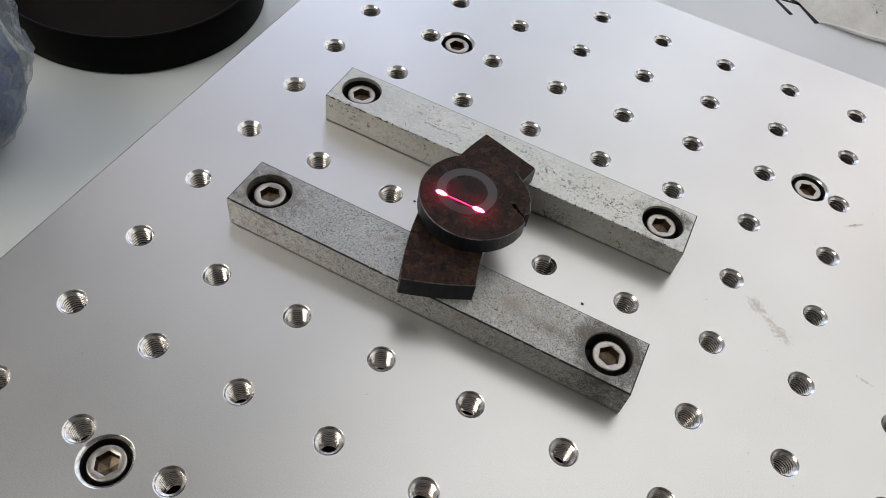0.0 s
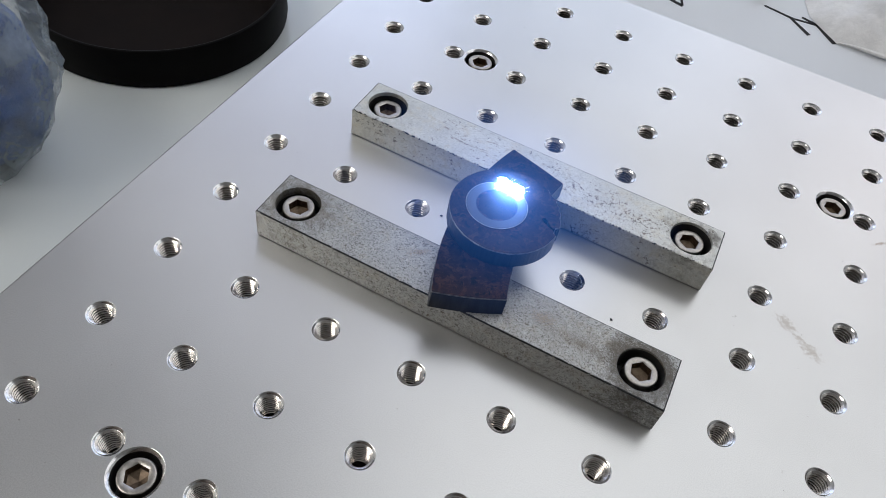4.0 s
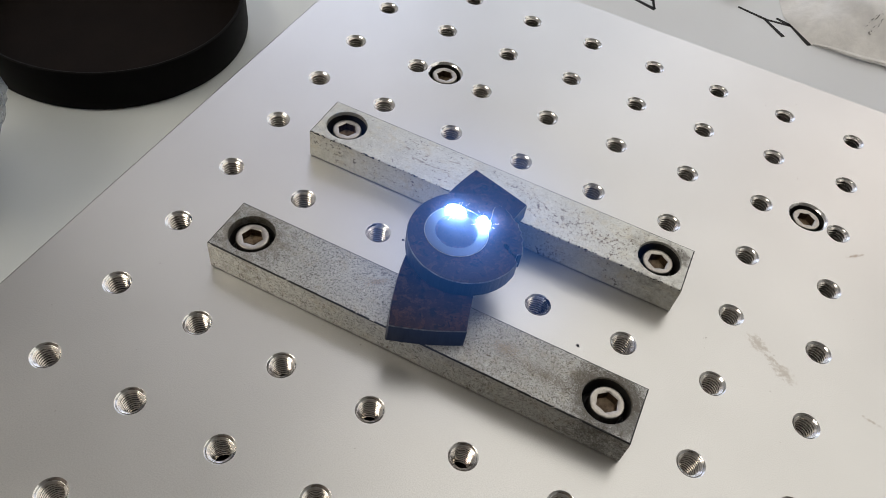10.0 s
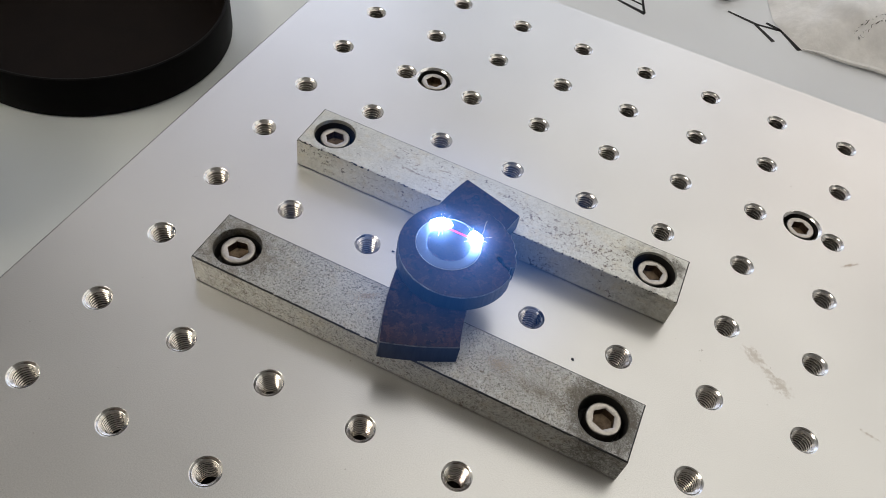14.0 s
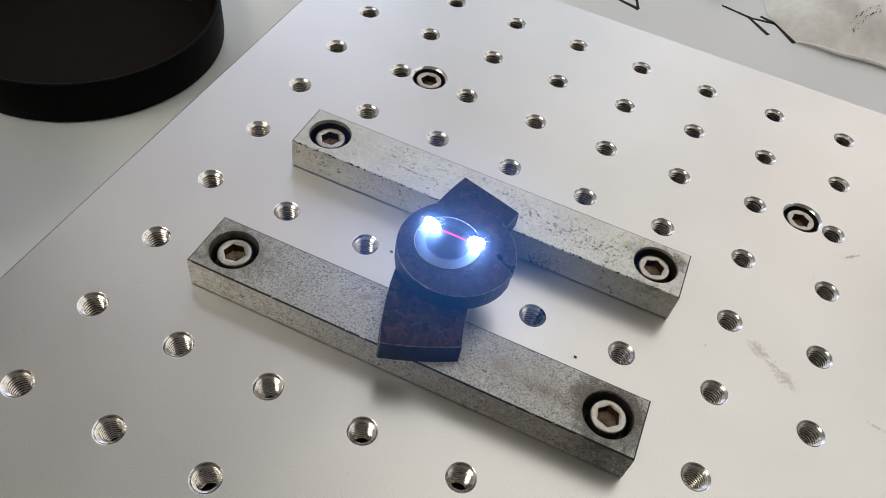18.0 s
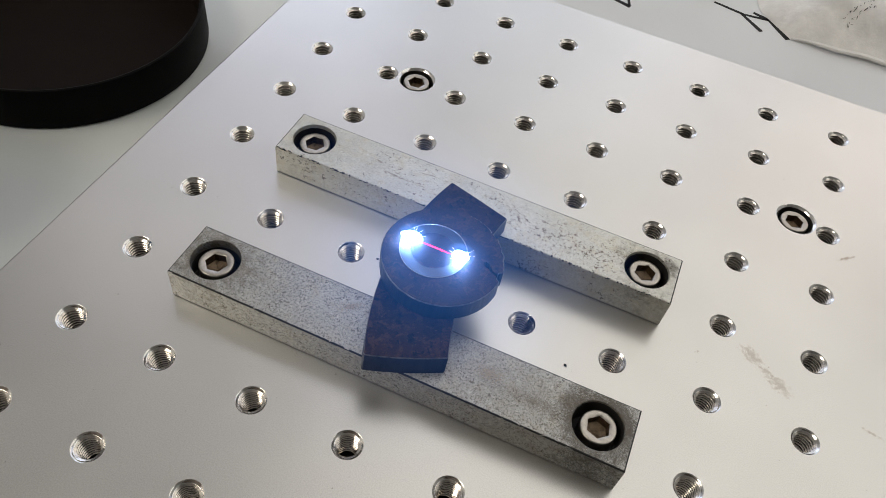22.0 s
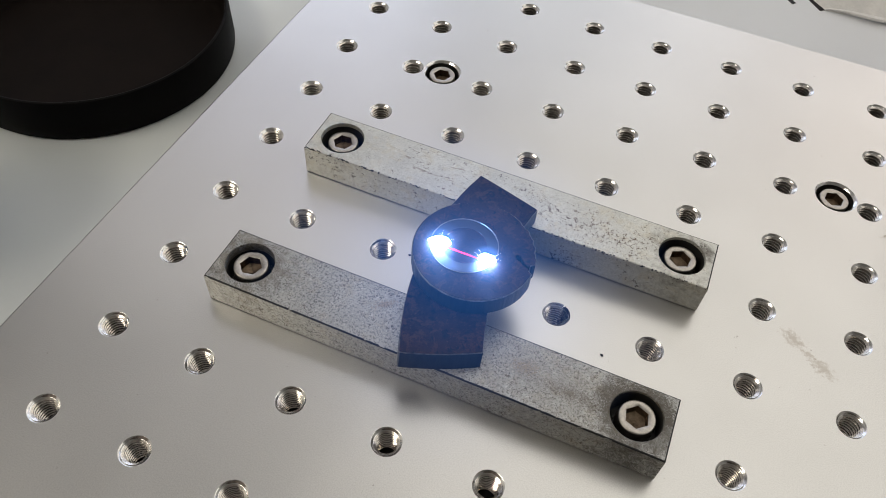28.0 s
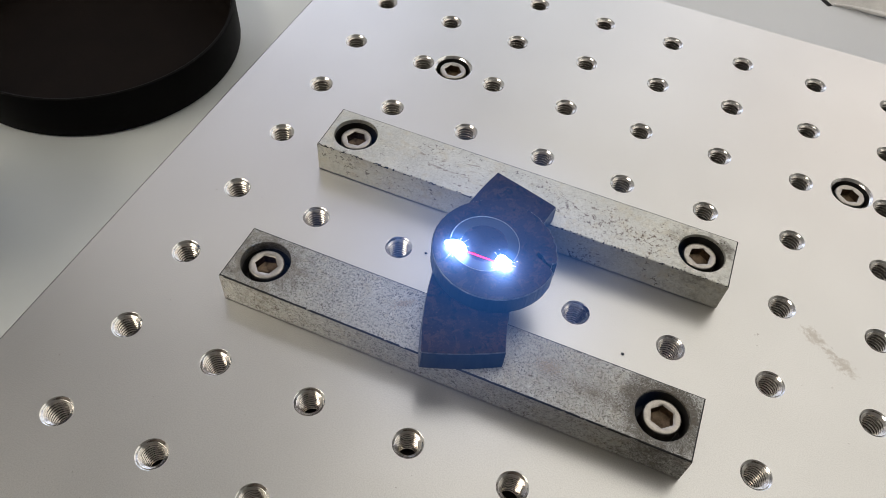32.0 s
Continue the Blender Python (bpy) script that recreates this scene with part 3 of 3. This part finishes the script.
disc = thing("steel_disc", "round dark rusty steel blank etched with a ring, on the strip", "steel disc", mm_pose(52.0, 45.0, DISC_Z))
rnd = random.Random(5)
pts = []
for k in range(160):
    a = math.tau * k / 160
    deg = math.degrees(a)
    r = 15.15 + rnd.uniform(-0.04, 0.04)
    if 12 < deg < 62:
        r += rnd.uniform(-0.4, 0.08)
    if deg < 5 or deg > 357:
        r -= 0.6 + rnd.uniform(0, 0.4)
    pts.append((r * math.cos(a), r * math.sin(a)))
slit = [(9.6, 2.3), (10.6, 1.3), (11.4, 1.2), (12.1, 0.45), (13.2, 0.35), (13.7, -0.15), (14.6, 0.1), (14.5, 0.75), (13.6, 0.7), (12.6, 1.05), (11.9, 1.75), (11.2, 2.6), (10.2, 3.0)]
bm = bmesh.new()
loops = sheet_with_holes(bm, inset(pts, 0.22), [slit], DISC_H)
a = skirt(bm, loops[0], pts, DISC_H - 0.25, 3)
a = skirt(bm, a, pts, 0.2, 1)
a = skirt(bm, a, inset(pts, 0.2), 0.0, 1)
bm.faces.new(list(reversed(a)))
low = skirt(bm, loops[1], slit, 1.0, 2, True)
bm.faces.new(low).material_index = 2
part("blank", bm, [SCALE, SAWN, NEAR_BLACK, WORN_HIGHLIGHT], disc)

RING = Vector((-2.65, 0.15))
R_IN, R_OUT = 5.65, 8.2
bm = bmesh.new()
lathe(bm, [(R_IN, 0.012), (R_OUT, 0.012)], 72)
part("groove", bm, BURNT, disc, "freshly burnt ring groove", False, mm_pose(RING.x, RING.y, DISC_H))
bm = bmesh.new()
lathe(bm, [(R_OUT, 0.0), (R_OUT + 0.04, 0.1), (R_OUT + 0.17, 0.1), (R_OUT + 0.22, 0.0)], 96)
groove_rim = part("groove_edge", bm, RIM, disc, "bright rim of the groove", False, mm_pose(RING.x, RING.y, DISC_H - 0.3))
bm = bmesh.new()
lathe(bm, [(R_IN - 0.14, 0.0), (R_IN - 0.1, 0.03), (R_IN, 0.03), (R_IN + 0.03, 0.0)], 96)
part("groove_edge", bm, BURNT, disc, "inner rim of the groove", False, mm_pose(RING.x, RING.y, DISC_H))

bm = bmesh.new()
lathe(bm, [(5.0, 0.008), (3.2, 0.01), (0.2, 0.011)], 48, 0, True)
part("rusty_centre", bm, RUST, disc, "pitted rusty patch inside the ring", False, mm_pose(RING.x + 0.2, RING.y, DISC_H))

# The etched ring, cut into bands across it, which the laser burns away one after the other.
BANDS, bands = 22, []
for k in range(BANDS):
    h0, h1 = R_OUT - 2 * R_OUT * k / BANDS, R_OUT - 2 * R_OUT * (k + 1) / BANDS
    bm = bmesh.new()
    for side in (-1, 1):
        rows = []
        for s in range(15):
            h = h0 + (h1 - h0) * s / 14
            out = math.sqrt(max(0.0, R_OUT**2 - h * h))
            inn = math.sqrt(max(0.0, R_IN**2 - h * h))
            rows.append([bm.verts.new((side * x * MM, h * MM, 0.03 * MM)) for x in (inn, out)])
        for a, b in zip(rows, rows[1:]):
            q = (a[0], b[0], b[1], a[1])
            bm.faces.new(q if side < 0 else q[::-1])
    bmesh.ops.remove_doubles(bm, verts=bm.verts[:], dist=1e-6)
    bands.append(((h0 + h1) / 2, part("etched_band", bm, ETCH, disc, "", False, mm_pose(RING.x, RING.y, DISC_H))))

# ---- laser light ----
CENTRE = (52.0 + RING.x + 0.3, 45.0 + RING.y, TOP)


def rod(name, length, wide, high, material, label):
    """A short glowing streak of laser light with tapered ends, lying along x from its origin."""
    bm = bmesh.new()
    rows = []
    for f, w in ((0, 0.1), (0.12, 0.65), (0.3, 1), (0.62, 0.95), (0.86, 0.55), (1, 0.1)):
        rows.append([bm.verts.new(((f - 0.5) * length * MM, wide * w * math.cos(math.tau * k / 8) * MM, high * w * math.sin(math.tau * k / 8) * MM)) for k in range(8)])
    for a, b in zip(rows, rows[1:]):
        for k in range(8):
            bm.faces.new((a[k], a[(k + 1) % 8], b[(k + 1) % 8], b[k]))
    bm.faces.new(rows[0][::-1])
    bm.faces.new(rows[-1])
    ob = tagged(new(name, finish(name, bm, material, True)), label, "laser light")
    if wide > 0.2:
        # An emissive sheet paints the red glow round the streak.
        bm = bmesh.new()
        lathe(bm, [(r, 0.05 + 0.5 * math.exp(-((r / 2.0) ** 2))) for r in (7, 5, 3.6, 2.6, 1.8, 1.0, 0.4)], 32, 0, True)
        part("glow", bm, RED_GLARE, ob, "faint red light round the streak", True)
    return ob


red_ends = [rod("laser_streak", 3.5, 0.74, 0.2, RED_HOT, "glowing red streak of the laser pointer on the disc") for _ in (0, 1)]
red_mid = rod("laser_streak", 7.2, 0.66, 0.2, RED_HOT, "glowing red streak of the laser pointer on the disc")
red_thin = rod("laser_line", 9.0, 0.19, 0.1, RED_THIN, "thin red laser pointer line across the disc")


def plasma_spark(seed, wide):
    """Blinding bead of plasma with short streaks, under an added sheet of blue glare."""
    rnd = random.Random(seed)
    ob = thing("plasma_spark", "blinding blue-white laser plasma spark on the steel disc", "spark", group="sparks")
    bm = bmesh.new()
    bmesh.ops.create_icosphere(bm, subdivisions=2, radius=1.0)
    for v in bm.verts:
        k = 1 + 0.22 * noise.noise(v.co * 2.2 + Vector((seed * 7, 0, 0)))
        v.co = Vector((v.co.x * wide * k, v.co.y * 1.4 * k, 1.0 + v.co.z * 1.25 * k)) * MM
    core = part("core", bm, PLASMA, ob, "", True)
    for k in range(10):
        a, lift, length = rnd.uniform(0, math.tau), rnd.uniform(0.0, 0.35), rnd.uniform(2.8, 4.8)
        way = Vector((math.cos(a), math.sin(a), lift)).normalized()
        side = way.cross(Vector((0, 0, 1))).normalized()
        up = way.cross(side)
        bm = bmesh.new()
        base = [bm.verts.new((Vector((0, 0, 0.6)) + way * 1.4 + side * 0.032 * c + up * 0.032 * s) * MM) for c, s in ((1, 0), (-0.5, 0.87), (-0.5, -0.87))]
        tip = bm.verts.new((Vector((0, 0, 0.6)) + way * length) * MM)
        for i in range(3):
            bm.faces.new((base[i], base[(i + 1) % 3], tip))
        part("streak", bm, FLARE, core)
    # A wide emissive sheet stands for the lens glare and blue haze.
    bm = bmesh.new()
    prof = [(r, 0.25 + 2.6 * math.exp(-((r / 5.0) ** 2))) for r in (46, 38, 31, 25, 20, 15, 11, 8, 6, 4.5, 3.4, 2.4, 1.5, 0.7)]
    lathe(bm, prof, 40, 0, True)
    part("glow", bm, GLARE, ob, "faint blue glare sheet round the bead", True)
    return ob


sparks = [plasma_spark(1, 2.75), plasma_spark(2, 2.1)]
bm = bmesh.new()
rows = []
for k in range(9):
    f = k / 8
    c = Vector((0.9 + 0.7 * f + 0.14 * math.sin(5 * f), 0.8 + 0.12 * math.sin(7 * f), 1.4 + 6.2 * f))
    w = 0.075 * (1 - f) + 0.02
    rows.append([bm.verts.new((c + Vector((w * math.cos(math.tau * i / 5), w * math.sin(math.tau * i / 5), 0))) * MM) for i in range(5)])
for a, b in zip(rows, rows[1:]):
    for i in range(5):
        bm.faces.new((a[i], a[(i + 1) % 5], b[(i + 1) % 5], b[i]))
wisp = part("wisp", bm, WISP, sparks[1], "thin pale wisp rising from the spark", True)

# ---- things on the table ----
tray = thing("black_tray", "round shallow black plastic tray standing on the white table", "tray", mm_pose(-115.0, 101.0, TABLE_Z))
bm = bmesh.new()
lathe(bm, [(47.2, 0.0), (48.6, 0.6), (48.8, 2.0), (48.6, 14.6), (48.3, 15.2), (47.8, 15.4), (47.2, 15.2), (47.0, 14.6)], 96)
part("wall", bm, BLACK, tray, "", True)
bm = bmesh.new()
lathe(bm, [(47.0, 14.6), (46.6, 5.0), (46.0, 3.4), (44.6, 2.2), (42.5, 1.75), (0.4, 1.7)], 96, 0, True)
part("inside", bm, CAVITY, tray, "matt brownish black inside", True)


def lump(seed, size, rough, detail, sub=4, flat=0.0):
    bm = bmesh.new()
    bmesh.ops.create_icosphere(bm, subdivisions=sub, radius=1.0)
    for v in bm.verts:
        n = v.co.normalized()
        k = 1 + rough * noise.fractal(n * detail + Vector((seed, seed * 2, 0)), 0.8, 2.1, 4) - rough * 0.7 * abs(noise.noise(n * detail * 2.3 + Vector((seed, 0, 5))))
        p = Vector((n.x * size[0], n.y * size[1], n.z * size[2])) * k
        p.z = max(p.z, flat - size[2])
        v.co = p * MM
    return bm


bag = thing("plastic_bag", "clear crumpled plastic bag wrapped round a blue bundle on the table", "plastic bag", mm_pose(-102, 12.8, TABLE_Z))
part("bundle", lump(3, (19.4, 19, 28.6), 0.07, 1.6), CLOTH, bag, "blue bundle inside the bag", True, mm_pose(0, 0, 28.4))
part("film", lump(8, (24.5, 33, 33), 0.13, 2.0, 5), FILM, bag, "clear wrinkled film", True, mm_pose(-2.4, -6.5, 31))

case = block("flat_case", (-0.26, -0.19, 0.08, 0.3, TABLE_Z * MM, TABLE_Z * MM + 0.006), surface("cream_plastic", (0.84, 0.83, 0.74), 0.4, 0.0, 10, 0.04), None, 0.0015, label="pale cream flat case lying on the table", category="case")

print_marks = thing("printed_sign", "white printed sheet with large black characters lying on the table", "sign", mm_pose(0, 0, TABLE_Z))
bm = box(bmesh.new(), -0.02, 0.42, 0.2005, 0.5, 0.0, 0.00025)
paper = part("sheet", bm, surface("white_paper", (0.74, 0.765, 0.8), 0.4, 0.0, 10, 0.008, 8, 0.0), print_marks)


def ink(a, b, w0, w1=None):
    """One printed stroke, as a bar with a heavier end."""
    a, b = Vector(a), Vector(b)
    n = Vector((a.y - b.y, b.x - a.x)).normalized()
    w1 = w0 if w1 is None else w1
    bm = bmesh.new()
    pts = [a - n * w0 / 2, b - n * w1 / 2, b + n * w1 / 2, a + n * w0 / 2]
    lo = [bm.verts.new((p.x * MM, p.y * MM, 0.00025)) for p in pts]
    hi = [bm.verts.new((p.x * MM, p.y * MM, 0.0004)) for p in pts]
    bm.faces.new(hi[::-1])
    for k in range(4):
        bm.faces.new((lo[k], lo[(k + 1) % 4], hi[(k + 1) % 4], hi[k]))
    bmesh.ops.recalc_face_normals(bm, faces=bm.faces[:])
    part("ink_stroke", bm, INK, paper, "black printed stroke")


for a, b, w0, w1 in (((38.9, 259), (61.5, 257), 1.0, 1.4), ((38.4, 250.6), (61, 246.6), 0.9, 1.0), ((45, 244.8), (63, 240.4), 0.9, 2.2), ((57.0, 257), (62.6, 240.8), 0.9, 1.2), ((47, 268), (51, 253), 1.0, 1.0), ((61.5, 257), (64, 267.5), 1.6, 1.0), ((52, 268), (57, 273), 1.2, 0.8), ((62.5, 273), (66, 277), 1.6, 1.0), ((40.5, 268), (58, 267), 1.0, 1.4),
                     ((96.3, 266.7), (110, 264.2), 1.2, 1.6), ((109, 264.4), (119.3, 255), 1.3, 2.0), ((110, 264.2), (121, 266), 1.2, 1.5), ((114, 268.3), (122, 266), 1.4, 2.2), ((121.5, 266.4), (131, 255.5), 2.2, 2.4)):
    ink(a, b, w0, w1)

tube = thing("black_tube", "dark plastic tube lying on the printed sheet", "tube", mm_pose(91.8, 275, TABLE_Z + 3.7, -90, 0, -14))
bm = bmesh.new()
lathe(bm, [(0.3, 0.4), (2.8, 0.4), (3.1, 0.0), (3.4, 0.3), (3.4, 34.0), (3.0, 34.4), (0.3, 34.4)], 24)
part("body", bm, BLACK, tube, "", True)

sack = thing("milky_bag", "thin white plastic bag with faint dark print, crumpled on the table", "plastic bag", mm_pose(165, 305, TABLE_Z))


def sack_at(u, v):
    """A point on the crumpled bag, u across and v away, in millimetres."""
    y = -49 + 110 * v + 9 * u * (1 - v)
    left = level(-49 + 110 * v, [(-49, -33), (-34.4, -48), (-3, -58), (25, -65), (61, -70)])
    x = left + (70 - left) * u
    rise = max(0.0, min(u * 5, v * 6, 1.0))
    z = 0.5 + rise * (9 + 9 * noise.noise(Vector((x * 0.03, y * 0.03, 2))) + 4 * abs(noise.noise(Vector((x * 0.09, y * 0.07, 5)))))
    return Vector((x, y, max(0.5, z)))


bm = bmesh.new()
nx, ny = 46, 40
grid = [[bm.verts.new(sack_at(i / nx, j / ny) * MM) for i in range(nx + 1)] for j in range(ny + 1)]
for a, b in zip(grid, grid[1:]):
    for i in range(nx):
        bm.faces.new((a[i], a[i + 1], b[i + 1], b[i]))
sack_film = part("film", bm, FILM_WHITE, sack, "", True)
bm = bmesh.new()
rows = []
for k in range(30):
    p = sack_at(k / 29, 0.0) + Vector((0, 0.6 * math.sin(k * 0.9), 0))
    w = 1.3 * min(1.0, 0.25 + k / 6)
    rows.append([bm.verts.new((p + Vector((0, w * math.cos(math.tau * i / 8), 0.5 + 0.7 * w * (1 + math.sin(math.tau * i / 8))))) * MM) for i in range(8)])
for a, b in zip(rows, rows[1:]):
    for i in range(8):
        bm.faces.new((a[i], a[(i + 1) % 8], b[(i + 1) % 8], b[i]))
part("folded_hem", bm, FILM_WHITE, sack_film, "rolled translucent hem", True)
rnd = random.Random(4)
for row in range(2):
    for n in range(9):
        u, v = 0.268 + 0.0125 * n + 0.012 * row, 0.118 + 0.0125 * n - 0.02 * row
        for _ in range(2):
            a = sack_at(u + rnd.uniform(-0.005, 0.005), v + rnd.uniform(-0.006, 0.006)) + Vector((0, 0, 0.25))
            b = sack_at(u + rnd.uniform(-0.008, 0.008), v + rnd.uniform(-0.009, 0.009)) + Vector((0, 0, 0.25))
            side = (b - a).cross(Vector((0, 0, 1))).normalized() * rnd.uniform(0.08, 0.2)
            bm = bmesh.new()
            bm.faces.new([bm.verts.new(p * MM) for p in (a - side, b - side, b + side, a + side)])
            part("print_mark", bm, INK, sack_film, "faint dark printed mark")

rnd = random.Random(11)
for x, y in ((89.3, 43.0), (32.5, 51.2), (38.7, 108.5), (142.2, 17.9), (-16.9, 49.7), (145.7, 102.9)):
    bm = bmesh.new()
    bmesh.ops.create_icosphere(bm, subdivisions=1, radius=0.0004 if y in (43.0, 51.2) else 0.00013)
    for v in bm.verts:
        v.co = Vector((v.co.x * rnd.uniform(0.8, 1.6), v.co.y * rnd.uniform(0.6, 1.2), v.co.z * 0.5))
    tagged(new("metal_chip", finish("metal_chip", bm, NEAR_BLACK)), "tiny black metal chip lying on the plate", "chip", "chips").matrix_basis = mm_pose(x, y, 0.15)


# ---- what moves ----
BURN = [(2.55, 8.0), (6, 7.0), (8, 6.4), (10, 5.8), (12, 5.1), (14, 4.5), (17, 3.2), (19, 2.4), (21, 1.5), (23, 0.2), (25, -0.8), (26, -1.25), (29, -3.1), (32, -4.3)]
POINTER = [(0, -4.4), (0.5, -5.0), (1.0, -6.0), (1.5, -6.5), (2.0, -7.0), (2.5, -7.6)]
ALONG = ([(2.6, -1.6), (5, -1.4), (6, -0.6), (7, -1.8), (8, -2.0), (9, -3.1), (14, -4.1), (17, -5.7), (20, -6.3), (23, -6.9), (26, -6.4), (32, -5.8)],
         [(2.6, 1.8), (5, 2.6), (6, 4.0), (7, 1.8), (8, 1.0), (8.6, 1.4), (9, 5.2), (11.5, 5.0), (12, 3.6), (12.5, 4.9), (13, 4.9), (17, 6.3), (23, 6.4), (26, 6.5), (32, 5.7)])
HIDE = 3.0


def motions():
    cx, cy, cz = CENTRE
    # The pointer's red line sinks down the ring until the burning starts.
    rows = {0: [], 1: [], "mid": [], "thin": []}
    for k in range(11):
        t = 0.25 * k
        h = level(t, POINTER)
        w = math.sqrt(max(1.0, (R_OUT + 0.1) ** 2 - h * h))
        for n, side in ((0, -1), (1, 1)):
            rows[n].append((t, mm_pose(cx - 0.3 + side * max(0.4, w - 1.6), cy + h, cz + 0.1)))
        rows["mid"].append((t, mm_pose(cx - 0.3, cy + h, cz + (0.1 if 0.75 < t < 2.45 else -HIDE))))
        rows["thin"].append((t, mm_pose(cx - 0.3, cy + h, cz + (0.08 if t < 1.0 else -HIDE))))
    for n, ob in ((0, red_ends[0]), (1, red_ends[1]), ("mid", red_mid)):
        last = rows[n][-1][1]
        walk(ob, rows[n] + [(2.6, Matrix.Translation((0, 0, -HIDE * MM)) @ last), (32.0, Matrix.Translation((0, 0, -HIDE * MM)) @ last)])
    thin = rows["thin"]
    for t in (8.0, 9.5, 11, 12, 13, 14, 15, 16, 17, 18, 19, 20, 21, 22, 23, 24, 25, 26, 27, 28, 29, 30, 31, 32):
        thin.append((t, mm_pose(cx, cy + level(t, BURN), cz + (0.12 if t > 10.5 else -HIDE))))
    walk(red_thin, thin)
    # The two beads of plasma run along the ring on one line across it.
    rnd = random.Random(3)
    for n, side in ((0, -1), (1, 1)):
        rows = [(0.0, mm_pose(cx, cy + 4, TABLE_Z - 14)), (2.5, mm_pose(cx + side, cy + 7.5, TABLE_Z - 14))]
        for k in range(60):
            t = 2.6 + 0.5 * k if k < 59 else 32.0
            h = level(t, BURN)
            x = level(t, ALONG[n])
            rows.append((t, mm_pose(cx + x + rnd.uniform(-0.35, 0.35), cy + min(h, 7.5) + rnd.uniform(-0.2, 0.2), cz + rnd.uniform(-0.25, 0.15), 0, 0, rnd.uniform(-30, 30))))
        walk(sparks[n], rows)
    # A wisp rises from the second bead in the first half of the burning.
    walk(wisp, [(0.0, mm_pose(0, 0, -48)), (5.3, mm_pose(0, 0, -48)), (5.4, mm_pose(0, 0, 0)), (14.0, mm_pose(0, 0, 0)), (14.1, mm_pose(0, 0, -48)), (32.0, mm_pose(0, 0, -48))])
    # The bright outline of the ring is burnt first.
    up, down = mm_pose(RING.x, RING.y, DISC_H), mm_pose(RING.x, RING.y, DISC_H - 0.3)
    walk(groove_rim, [(0.0, down), (2.45, down), (2.6, up), (32.0, up)])
    # The red pointer's pass lays the etched ring down band by band; the plasma then burns each band away.
    for h, ob in bands:
        laid = next((0.1 * k for k in range(26) if level(0.1 * k, POINTER) < h), 2.5)
        gone = next((0.1 * k for k in range(26, 321) if level(0.1 * k, BURN) < h - 0.3), None)
        up, down = ob.matrix_basis.copy(), Matrix.Translation((0, 0, -0.4 * MM)) @ ob.matrix_basis
        rows = [(0.0, up)] if laid < 0.05 else [(0.0, down), (laid - 0.05, down), (laid + 0.05, up)]
        if gone is not None and gone < 31.8:
            rows += [(gone - 0.1, up), (gone + 0.1, down), (32.0, down)]
        else:
            rows.append((32.0, up))
        if any(m != up for _, m in rows):
            walk(ob, rows)


motions()
